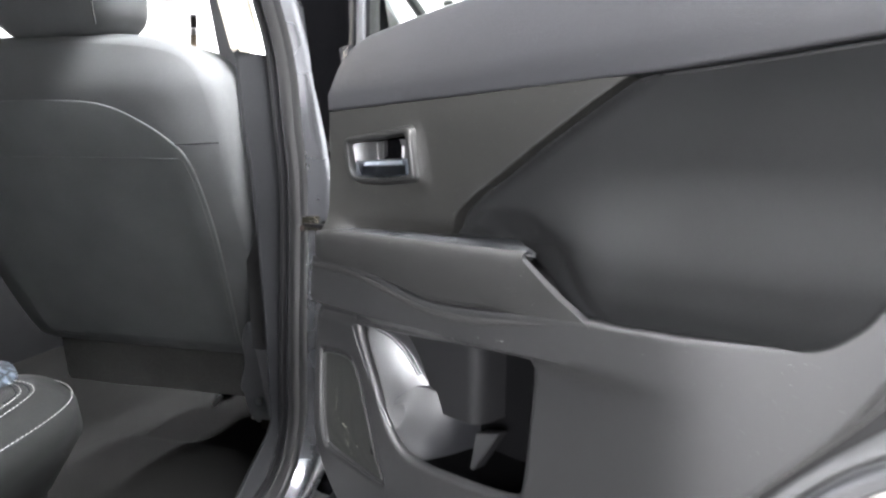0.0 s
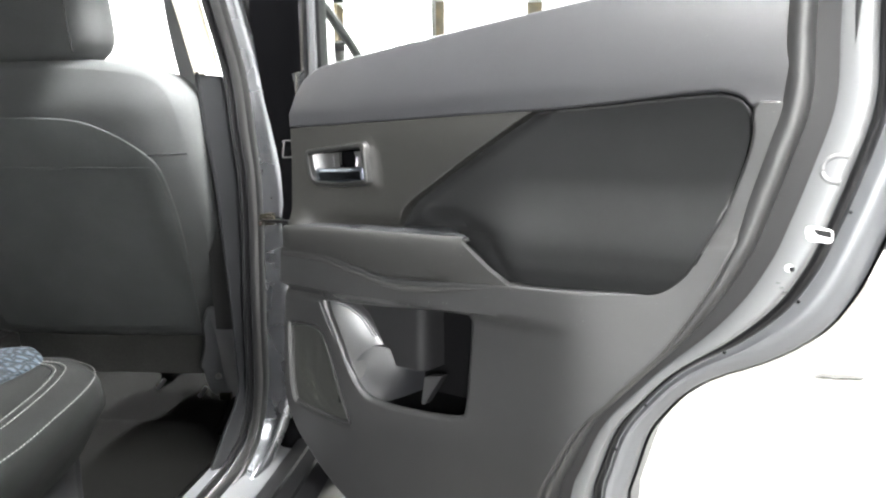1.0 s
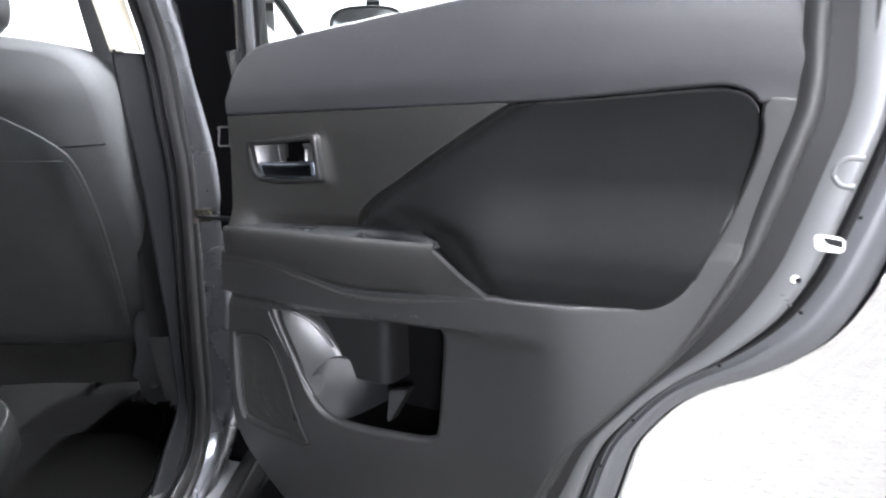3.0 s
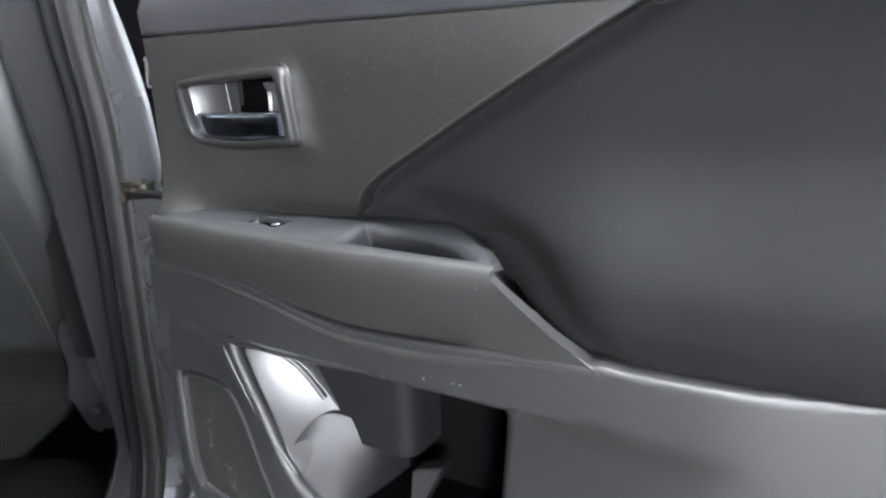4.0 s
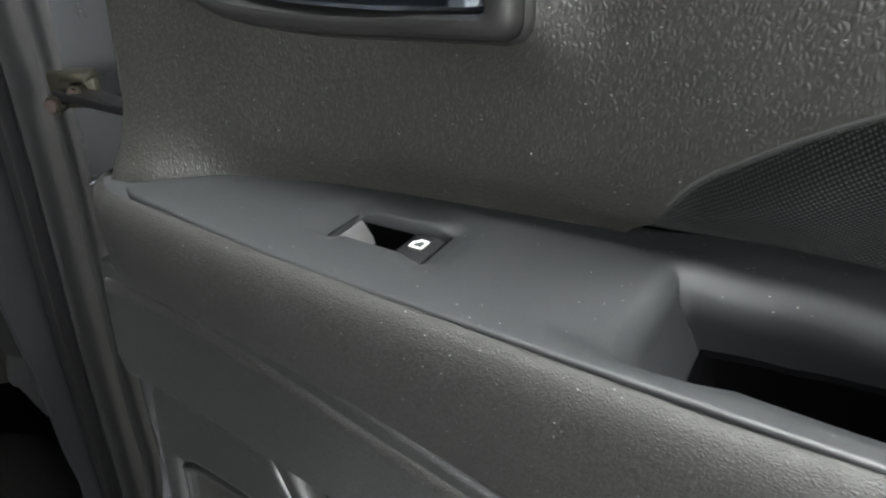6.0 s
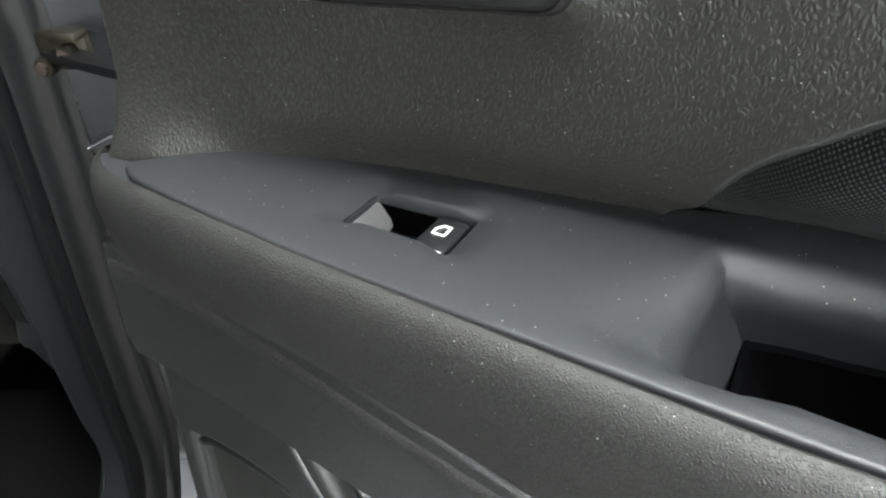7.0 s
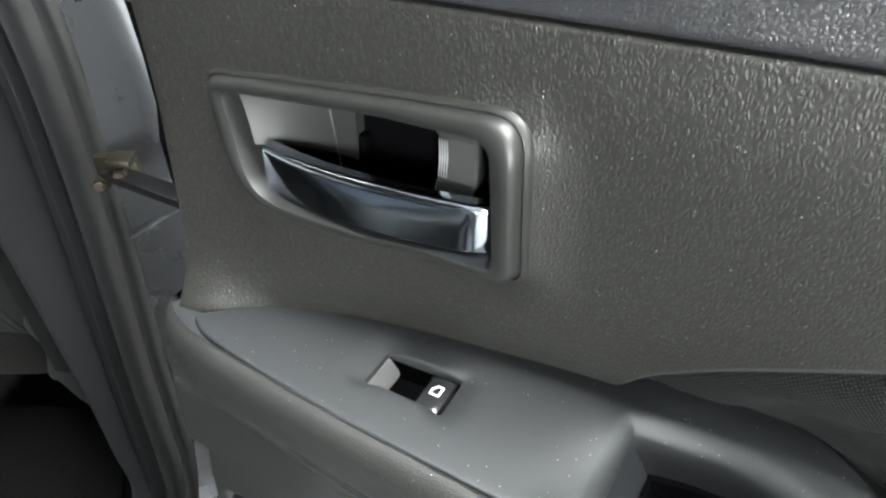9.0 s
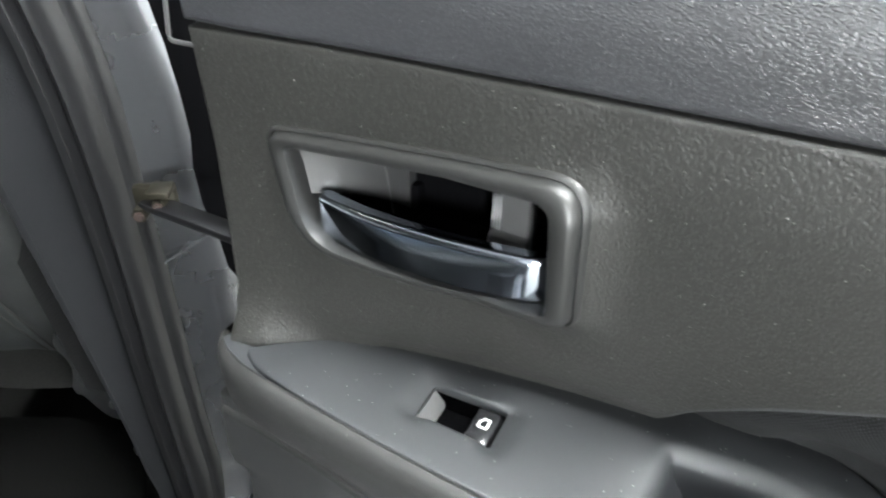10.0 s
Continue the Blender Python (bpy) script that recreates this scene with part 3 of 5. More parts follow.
# map pocket with a pull slope and a bottle cup
left = even(spline([(-0.806, 0.628, 0.728), (-0.796, 0.625, 0.708), (-0.784, 0.624, 0.688), (-0.766, 0.623, 0.660), (-0.747, 0.623, 0.632), (-0.722, 0.624, 0.600), (-0.712, 0.628, 0.580)], 6), 26)
right = even(spline([(-0.792, 0.646, 0.722), (-0.768, 0.657, 0.7165), (-0.747, 0.666, 0.7040), (-0.730, 0.673, 0.6870), (-0.713, 0.679, 0.6620), (-0.696, 0.685, 0.6350), (-0.680, 0.690, 0.606)], 6), 26)
rows = [[q + Vector((-0.006, 0.014, 0.0)) for q in left], [q + Vector((-0.004, 0.004, 0.0)) for q in left], [q + Vector((-0.0015, 0.0008, 0.0)) for q in left]]
for w in np.linspace(0.03, 1, 11):
    rows.append([a.lerp(b, float(w)) + Vector((0, 0.004 * math.sin(math.pi * w), 0)) for a, b in zip(left, right)])
for dx, dy, dz in ((0.0025, 0.0015, 0.0005), (0.0045, 0.0040, 0.0008), (0.0056, 0.0080, 0.001), (0.0060, 0.014, 0.001), (0.0064, 0.06, 0.001)):
    rows.append([q + Vector((dx, dy, dz)) for q in right])
part("pull_slope", loft(rows), SATIN, lower_trim, "smooth satin grey pull recess")
rim = spline([left[i] + Vector((0.002, 0.001, 0)) for i in (24, 20, 16, 12, 8, 5, 3, 1)] + [Vector((-0.801, 0.634, 0.728)), Vector((-0.789, 0.646, 0.7255))] + [right[i] + Vector((-0.001, -0.001, 0)) for i in (3, 6, 9, 12, 15, 17)], 4)
part("recess_rim", tube(rim, 0.0036, 10), SATIN, lower_trim, "bright rolled rim of the pull recess")
lip = even(spline([(-0.728, 0.632, 0.602), (-0.722, 0.638, 0.615), (-0.716, 0.653, 0.629), (-0.706, 0.670, 0.638), (-0.690, 0.681, 0.637), (-0.672, 0.689, 0.630), (-0.655, 0.700, 0.622), (-0.645, 0.720, 0.616), (-0.640, 0.744, 0.613)], 6), 26)
foot = even(spline([(-0.733, 0.633, 0.598), (-0.724, 0.628, 0.585), (-0.706, 0.620, 0.562), (-0.684, 0.622, 0.548), (-0.664, 0.640, 0.545), (-0.652, 0.672, 0.545), (-0.645, 0.71, 0.545), (-0.641, 0.744, 0.545)], 6), 26)
rows = [[q + Vector((0.002, 0.018, 0)) for q in lip], [q + Vector((0.0015, 0.006, 0.001)) for q in lip]]
for w in np.linspace(0, 1, 10):
    rows.append([a.lerp(b, float(w)) + Vector((0, 0.010 * math.sin(math.pi * w) * (1 - i / 30) * min(1.0, i / 7), 0)) for i, (a, b) in enumerate(zip(lip, foot))])
part("bottle_cup", loft(rows), BOTTLE_WALL, lower_trim, "smooth grey bottle holder wall")
# pocket faces carry their shade in the colour
part("pocket_back", loft([[Vector((x, 0.744, z)) for x in np.linspace(-0.80, -0.435, 24)] for z in np.linspace(0.54, 0.77, 14)]), POCKET_SHADE_BLACK, lower_trim, "map pocket back coloured black for its shade")
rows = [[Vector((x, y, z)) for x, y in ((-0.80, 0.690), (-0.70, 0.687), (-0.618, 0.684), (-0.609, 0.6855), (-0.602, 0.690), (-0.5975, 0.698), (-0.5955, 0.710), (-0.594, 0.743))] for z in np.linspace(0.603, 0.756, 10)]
part("pocket_panel", loft(rows), POCKET_SHADE_GREY, lower_trim, "pocket back panel toned dark for its shade")
part("pocket_floor", box((-0.76, 0.626, 0.530), (-0.44, 0.76, 0.5455), 0.002), POCKET_SHADE_BLACK, lower_trim)
part("pocket_side", box((-0.4475, 0.626, 0.54), (-0.436, 0.76, 0.765), 0.002), POCKET_SHADE_BLACK, lower_trim)
part("pocket_roof", box((-0.80, 0.632, 0.7515), (-0.436, 0.76, 0.77), 0.002), LOWER, lower_trim)
bm = bmesh.new()
tri = [(-0.592, 0.675, 0.598), (-0.563, 0.690, 0.600), (-0.581, 0.660, 0.552), (-0.588, 0.660, 0.552)]
vs = [bm.verts.new(q) for q in tri] + [bm.verts.new((q[0] + 0.001, q[1] + 0.022, q[2])) for q in tri]
for q in ((0, 1, 2, 3), (7, 6, 5, 4), (0, 4, 5, 1), (1, 5, 6, 2), (2, 6, 7, 3), (3, 7, 4, 0)):
    bm.faces.new([vs[i] for i in q])
bmesh.ops.bevel(bm, geom=bm.edges[:], offset=0.0015, segments=2, affect="EDGES")
part("cup_rib", bm, POCKET_SHADE_GREY, lower_trim, "grey rib in the bottle holder")

# armrest
TOP_Z = 0.8690
ARM_BACK = [(-0.8660, 0.6270), (-0.8500, 0.6390), (-0.8280, 0.6530), (-0.788, 0.6690), (-0.746, 0.6785), (-0.700, 0.6865), (-0.643, 0.6960), (-0.605, 0.7080), (-0.570, 0.7090), (-0.540, 0.6970), (-0.507, 0.6670), (-0.476, 0.6260), (-0.4585, 0.6010)]
ARM_FRONT = [(-0.458, 0.5990), (-0.53, 0.6000), (-0.61, 0.6012), (-0.673, 0.6025), (-0.744, 0.6045), (-0.785, 0.6075), (-0.827, 0.6120), (-0.852, 0.6175), (-0.8640, 0.6235)]
CUP = [(-0.6315, 0.6300), (-0.6305, 0.6500), (-0.6298, 0.6620), (-0.6292, 0.6690), (-0.6270, 0.6718), (-0.6180, 0.6745), (-0.592, 0.6790), (-0.570, 0.6770), (-0.550, 0.6700), (-0.523, 0.6530), (-0.498, 0.6320), (-0.4800, 0.6160), (-0.4830, 0.6115), (-0.53, 0.6110), (-0.58, 0.6115), (-0.6245, 0.6150), (-0.6300, 0.6200)]
RECESS = [(-0.7565, 0.6285), (-0.7565, 0.6545), (-0.7105, 0.6570), (-0.7100, 0.6285)]
arm_loop = spline(ARM_BACK, 5) + spline(ARM_FRONT, 5)[1:]
cup = shrunk(spline(CUP, 5, True), -0.0052)
recess = rounded(RECESS, 0.004, 4)


def z_arm(x, y):
    """Height of the armrest top, dished beside the switch and sinking towards the pull cup."""
    z = TOP_Z - 0.004 * ss(-0.82, -0.875, x)
    z -= 0.0030 * (ss(-0.769, -0.7565, x) * ss(-0.745, -0.756, x) + ss(-0.699, -0.7105, x) * ss(-0.722, -0.711, x)) * ss(0.624, 0.630, y) * ss(0.660, 0.6545, y)
    z -= 0.0105 * min(1.0, max(0.0, (x + 0.668) / 0.040)) ** 2.1 * ss(-0.598, -0.626, x) * ss(0.606, 0.618, y) * ss(0.672, 0.628, y)
    return z - 0.004 * ss(0.700, 0.672, y) * ss(-0.625, -0.60, x) * ss(0.640, 0.668, y)


def cup_lean(q, k):
    """The front wall of the cup is a flat slope."""
    return max(0.0, -0.6275 + 0.55 * (k - 0.0085) - q[0]) if k > 0.0085 else 0.0


armrest = part("armrest", sheet(arm_loop, lambda x, y, d: Vector((x, y, z_arm(x, y) - d)), [cup, recess], step=0.0042, edge=0.0016, back=0.012, hole_edge=(0.0085, 0.0014), hole_back=0.0115), ARMTOP, rear_door, "smooth dark blue-grey plastic armrest top")
rows = []
for s, k in ((0.0083, 0.0080), (0.0086, 0.0095), (0.0092, 0.014), (0.0100, 0.022), (0.0110, 0.034), (0.0120, 0.044)):
    rows.append([Vector((q[0] + cup_lean(q, k), q[1], z_arm(q[0], q[1]) - k)) for q in shrunk(cup, s)])
part("pull_cup", loft(rows, closed=True), CUP_WALL, armrest, "deep grey pull cup in the armrest")


def shade_from(x):
    """Depth at which the cup is coloured black, following the shade inside it."""
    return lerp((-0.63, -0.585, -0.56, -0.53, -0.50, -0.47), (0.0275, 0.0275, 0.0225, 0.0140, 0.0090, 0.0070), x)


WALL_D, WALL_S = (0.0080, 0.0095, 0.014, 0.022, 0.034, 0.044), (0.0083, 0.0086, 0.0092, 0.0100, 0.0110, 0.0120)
rows = [[Vector((q[0], q[1], p[2])) for p, q in zip([(r[0], r[1], TOP_Z - 0.003 - shade_from(r[0]) * k - 0.060 * (1 - k)) for r in cup], shrunk(cup, s))] for s, k in ((0.0, 1.0), (0.015, 0.3), (0.017, 0.0))]
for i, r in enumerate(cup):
    d = shade_from(r[0]) + 0.003
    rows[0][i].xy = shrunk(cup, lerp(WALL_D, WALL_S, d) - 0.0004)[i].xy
rows.insert(1, [Vector((*shrunk(cup, lerp(WALL_D, WALL_S, shade_from(r[0]) + 0.003) + 0.0022)[i].xy, rows[0][i].z - 0.0010)) for i, r in enumerate(cup)])
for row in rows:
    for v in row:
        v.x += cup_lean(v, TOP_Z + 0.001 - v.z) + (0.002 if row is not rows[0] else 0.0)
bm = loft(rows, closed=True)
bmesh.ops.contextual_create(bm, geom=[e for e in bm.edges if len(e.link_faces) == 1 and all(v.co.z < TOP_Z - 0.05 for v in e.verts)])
part("cup_shade", bm, SHADE_BLACK, armrest, "black lower pull cup, coloured for its shade")
ledge = spline(ARM_BACK, 5)
part("armrest_ledge", loft([[Vector((q[0], q[1] + dy, z_arm(q[0], q[1]) - dz)) for q in ledge] for dy, dz in ((-0.004, 0.005), (0.004, 0.005), (0.020, 0.008))]), LOWER, armrest)
# window switch in its dished surround
rows = [[Vector((q[0], q[1], TOP_Z - dz)) for q in shrunk(recess, s)] for s, dz in ((0.0010, 0.003), (0.0016, 0.008), (0.0018, 0.018))]
bm = loft(rows, closed=True)
bmesh.ops.contextual_create(bm, geom=[e for e in bm.edges if len(e.link_faces) == 1 and all(v.co.z < TOP_Z - 0.016 for v in e.verts)])
part("switch_well", bm, SHADE_BLACK, armrest)
rows = []
for x, dz in ((-0.7290, -0.0130), (-0.7285, -0.0070), (-0.7265, -0.0042), (-0.720, -0.0034), (-0.7155, -0.0038), (-0.7140, -0.0050), (-0.7135, -0.0130)):
    rows.append([Vector((x, y, TOP_Z + dz - e)) for y, e in ((0.6312, 0.006), (0.6315, 0.0006), (0.6325, 0), (0.642, 0.0002), (0.6520, 0), (0.6532, 0.0006), (0.6535, 0.006))])
switch = part("window_switch", loft(rows), GLOSS_BLACK, armrest, "black window lift switch with a white sign")
rows = []
for x, dz in ((-0.7574, 0.0044), (-0.7563, 0.0050), (-0.7550, 0.0066), (-0.7535, 0.0090), (-0.7518, 0.0116), (-0.7498, 0.0140), (-0.7490, 0.0170)):
    rows.append([Vector((x + 0.0005 * (y - 0.63) / 0.023, y, TOP_Z - dz + e * min(1.0, (dz - 0.002) / 0.008))) for y, e in ((0.6290, 0.0020), (0.6302, 0.0012), (0.6325, 0.0003), (0.637, 0.0), (0.645, 0.0), (0.6500, 0.0003), (0.6525, 0.0012), (0.6540, 0.0020))])
part("switch_ramp", loft(rows), LIT_RAMP, armrest)


def bar(p, q, w=0.0004):
    a, b = Vector(p), Vector(q)
    d = (b - a).normalized()
    s = Vector((-d.y, d.x, 0)) * w
    up = Vector((0, 0, 0.0003))
    return [a - s - d * w, b - s + d * w, b + s + d * w, a + s - d * w], up


bm = bmesh.new()
sx, sy, sz = -0.7238, 0.6392, TOP_Z - 0.0033
sign = [(0.0010 + 0.78 * p, 0.0010 + 0.78 * q) for p, q in ((0, 0), (0.0062, 0), (0.0062, 0.0076), (0.0024, 0.0076), (0, 0.0040))]
for p, q in zip(sign, sign[1:] + sign[:1]):
    quad, up = bar((sx + p[0], sy + p[1], sz), (sx + q[0], sy + q[1], sz), 0.00045)
    lo, hi = [bm.verts.new(v) for v in quad], [bm.verts.new(v + up) for v in quad]
    bm.faces.new(hi)
    for i in range(4):
        bm.faces.new((lo[i], lo[(i + 1) % 4], hi[(i + 1) % 4], hi[i]))
part("window_sign", bm, WHITE_MARK, switch, "white window sign")


# rolled front of the armrest down to the wave line
def z_wave(x):
    xs, zs = zip(*[tuple(q) for q in spline(WAVE, 6)])
    return lerp(xs, zs, x)


def bow(x):
    """How far the armrest's front curves back along its length."""
    return lerp((-0.892, -0.880, -0.862, -0.840, -0.81, -0.757, -0.67, -0.60, -0.51, -0.455), (0.0340, 0.0250, 0.0180, 0.0135, 0.0105, 0.0065, 0.0025, 0.0, 0.002, 0.0065), x)


rows = []
for y, z, k in ((0.5985, 0.853, 0), (0.5982, 0.8650, 0), (0.5972, 0.8682, 0), (0.5952, 0.8695, 0), (0.5925, 0.8688, 0), (0.5900, 0.8660, 0), (0.5885, 0.8610, 0), (0.5882, 0.853, 0), (0.5905, 0.843, 0.1),
                (0.5945, 0.834, 0.35), (0.6000, 0.82, 0.65), (0.0055, 0.0100, 2), (0.0085, 0.0035, 2), (0.0085, 0.0004, 2), (0.0060, -0.0010, 2), (0.0022, -0.0026, 2), (-0.0008, -0.0054, 2), (-0.0016, -0.0092, 2), (-0.0012, -0.0132, 2), (0.0034, -0.0165, 2)):
    row = []
    for i in range(90):
        w = i / 89
        x = -0.889 + w * (-0.456 + 0.889)
        low = z_wave(min(x + w * 0.075, -0.378)) - 0.001
        fade = 1 - 0.92 * ss(0.62, 0.98, w)
        zz = low + z * fade if k == 2 else z * (1 - k) + low * k
        x = x + w * (max(0.0, 0.866 - zz) * 1.17 - 0.008 * ss(0.796, 0.812, zz) * ss(0.870, 0.860, zz))
        row.append(Vector((x, y_lower(x, zz) + y * fade if k == 2 else y + bow(x) * (1 - 0.5 * min(k, 1.0)), zz - 0.006 * ss(-0.83, -0.889, x) * (1 - min(k, 1)))))
    rows.append(row)
part("armrest_front", loft(rows), FINE_GRAIN, rear_door, "grained rolled front of the armrest")
end = [r[-1] for r in rows][3:-1]
part("armrest_end", loft([end, [q + Vector((0.0, 0.004 + 0.026 * i / len(end), 0.0)) for i, q in enumerate(end)]]), LOWER, rear_door)
part("end_lip", tube(end[7:], 0.0011, 8), FINE_GRAIN, rear_door)
edge0 = [r[0] for r in rows]
part("armrest_nose", loft([edge0, [q + Vector((-0.004, 0.006, 0)) for q in edge0], [q + Vector((-0.004, 0.06, 0)) for q in edge0]]), GRAINED, rear_door)
core = [(-0.889, 0.627), (-0.865, 0.660), (-0.83, 0.676), (-0.785, 0.690), (-0.785, 0.605), (-0.82, 0.609), (-0.86, 0.616)]
part("armrest_core", sheet(spline(core, 3, True), lambda x, y, d: Vector((x, y, 0.8630 - d)), step=0.1, edge=0.002, back=0.012), ARMTOP, armrest)

# door handle
handle = part("handle_bezel", loft([[Vector((q[0], y_mid(*q) + dy - bezel_bulge(*q) * (0.0 if w < -0.1 else min(1.0, w + 0.2)), q[1])) for q in bezel_at(w)]
                                    for w, dy in ((-0.22, 0.004), (-0.20, 0.000), (-0.12, -0.0015), (-0.02, -0.0022), (0.03, -0.0010), (0.10, -0.0038), (0.20, -0.0058), (0.35, -0.0066), (0.65, -0.0064), (0.88, -0.0052), (0.97, -0.0025), (1.0, 0.004), (1.01, 0.014))], closed=True), BEZEL_MAT, rear_door, "dark grey door handle surround")
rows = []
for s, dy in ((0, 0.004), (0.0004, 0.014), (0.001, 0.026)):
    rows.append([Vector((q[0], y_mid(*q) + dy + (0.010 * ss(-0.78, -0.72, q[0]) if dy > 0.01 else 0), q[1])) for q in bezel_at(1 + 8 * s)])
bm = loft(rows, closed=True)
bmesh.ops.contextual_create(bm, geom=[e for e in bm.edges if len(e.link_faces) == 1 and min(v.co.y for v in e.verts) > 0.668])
# inner faces coloured black to imitate the recess's shade
part("handle_well", bm, SHADE_BLACK, handle, "handle recess coloured black for its shade")
rows = []
for i in range(17):
    w = i / 16
    row = []
    for z in np.linspace(0.9730 - 0.004 * w, 1.0005 + 0.009 * ss(0.0, 0.5, w), 9):
        row.append(Vector((-0.8340 + 0.0535 * w + 0.006 * ss(1.0, 0.94, z) * (1 - w), 0.650 + 0.021 * (1 - (1 - w) ** 2.2) - 0.002 * ss(0.990, 1.012, z) * (1 - w), float(z) - 0.002)))
    rows.append(row)
rows.append([q + Vector((0.0005, 0.02, 0)) for q in rows[-1]])
part("finger_bowl", loft(rows), BOWL, handle, "satin silver-grey finger bowl")
part("bowl_seam", tube([(-0.7895, 0.6694, 0.962), (-0.7925, 0.6687, 0.985), (-0.7955, 0.6680, 1.008)], 0.0004, 6), SATIN, handle)
# chrome lever
LX0 = (-0.820, -0.794, -0.768, -0.737, -0.699)
rows = []
for i in range(27):
    w = min(i, 25) / 25
    x = -0.8195 + w * (0.8195 - 0.6985)
    top = lerp(LX0, (0.9740, 0.9742, 0.9750, 0.9760, 0.9772), x)
    low = lerp(LX0, (0.9505, 0.9500, 0.9500, 0.9508, 0.9530), x)
    yf = 0.6485 - 0.0072 * math.sin(math.pi * min(1.0, w / 0.98)) ** 0.9 * (1 - 0.25 * w) - 0.001 * ss(0.4, 0.95, w) + 0.0042 * ss(0.935, 1.0, w) + (0.008 if i == 26 else 0.0)
    row = []
    for a, b in ((0.0090, 0.96), (0.0080, 1.0), (0.0038, 1.0), (0.00234, 0.988), (0.00111, 0.955), (0.00028, 0.904), (0.0, 0.845), (0.0003, 0.50), (0.0006, 0.06), (0.0016, 0.0), (0.012, -0.02)):
        row.append(Vector((x, yf + a, low + (top - low) * b)))
    rows.append(row)
part("lever", loft(rows), CHROME, handle, "shiny chrome pull lever", sharp=26)
# black fillers in place of the shade behind the lever
part("lever_shelf", box((-0.818, 0.660, 0.950), (-0.70, 0.690, 0.9620), 0.002), SHADE_BLACK, handle)
part("lever_back", box((-0.830, 0.672, 0.945), (-0.776, 0.690, 0.9800), 0.002), SHADE_BLACK, handle)
# lock slider with fine ribs
rows = [[Vector((x, y + dy, z)) for x, dy in ((-0.7335, 0.012), (-0.7330, 0.001), (-0.7320, 0.0), (-0.7155, 0.0), (-0.7145, 0.001), (-0.7140, 0.012))]
        for z, y in ((1.0040, 0.664), (1.0035, 0.6575), (0.9975, 0.6610), (0.9950, 0.6635), (0.9850, 0.6645), (0.9755, 0.6635), (0.9730, 0.6610), (0.9660, 0.6575), (0.9655, 0.668))]
slider = part("lock_slider", loft(rows), SLIDER, handle, "grey lock slider with ribs", sharp=15)
for j in range(4):
    part("rib", tube([(-0.7322 + 0.0012 * j, 0.6632, 0.9760), (-0.7322 + 0.0012 * j, 0.6640, 0.9850), (-0.7322 + 0.0012 * j, 0.6632, 0.9945)], 0.0004, 6), STEEL, slider)

# steel shell of the door: bands that follow the trim's rear edge
base = even(spline(TRIM_REAR, 8), 90)


NEAR_K = [0.75, 0.75, 0.49, 0.40, 0.30, 0.52, 0.86, 1.0, 1.0, 1.0, 0.95]
FAR_K = [0.79, 0.79, 0.63, 0.50, 0.42, 0.68, 1.02, 1.08, 1.07, 1.05, 0.92]
K_AT = [0.30, 0.45, 0.54, 0.62, 0.70, 0.75, 0.79, 0.89, 1.06, 1.12, 1.20]


def offset(dist):
    """The trim's rear edge moved outwards; the door's edge strips narrow round the wheel arch."""
    far = ss(0.08, 0.136, dist)
    ks = np.array([lerp(K_AT, NEAR_K, q[1]) * (1 - far) + lerp(K_AT, FAR_K, q[1]) * far for q in base])
    ks = np.convolve(np.r_[[ks[0]] * 5, ks, [ks[-1]] * 5], np.ones(11) / 11, "valid")
    out = []
    for i, q in enumerate(base):
        t = (base[min(i + 2, 89)] - base[max(i - 2, 0)]).normalized()
        out.append(q + Vector((-t.y, t.x)) * dist * float(ks[i]))
    return out


def band(*items):
    return loft([[Vector((q[0], y, q[1])) for q in offset(d)] for d, y in items])


part("trim_rim", band((-0.0085, 0.6450), (-0.005, 0.6424), (-0.001, 0.6404), (0.0035, 0.6392), (0.0075, 0.6390), (0.0110, 0.6400), (0.0140, 0.6425), (0.0160, 0.646), (0.0170, 0.652), (0.0178, 0.662), (0.018, 0.692)), LOWER, rear_door, "rounded rim of the trim panel")
lip = [Vector((q[0], y_lower(q[0], q[1]) + 0.0038, q[1])) for q in offset(-0.0030) if q[1] < 0.884]
part("edge_lip", tube(lip, 0.0042, 10), LOWER, rear_door, "rounded edge of the lower trim")
part("dark_band", band((0.014, 0.684), (0.020, 0.6845), (0.034, 0.6855), (0.046, 0.686)), EDGE_STRIP, rear_door, "dark grey strip beside the trim")
shell = part("inner_shell", band((0.044, 0.6855), (0.048, 0.684), (0.070, 0.6835), (0.076, 0.6845), (0.0800, 0.688), (0.0820, 0.696), (0.0830, 0.712), (0.086, 0.719)), INNER_PAINT, rear_door, "metallic grey painted inner door edge")
part("door_seal", band((0.083, 0.714), (0.085, 0.708), (0.089, 0.706), (0.093, 0.709), (0.095, 0.716), (0.096, 0.722)), RUBBER, rear_door, "black rubber door seal")
part("outer_flange", band((0.090, 0.722), (0.099, 0.722), (0.106, 0.717), (0.113, 0.718), (0.119, 0.7235), (0.123, 0.7275), (0.128, 0.7305), (0.133, 0.735), (0.136, 0.742), (0.136, 0.757)), PAINT, rear_door, "metallic grey outer door flange")
for i in (14, 24, 34, 43, 55, 64):
    q = offset(0.098)[i]
    part("seal_clip", tube([(q[0], 0.7245, q[1]), (q[0], 0.7195, q[1])], 0.0022, 8, up=(0, 0, 1)), GLOSS_BLACK, rear_door)
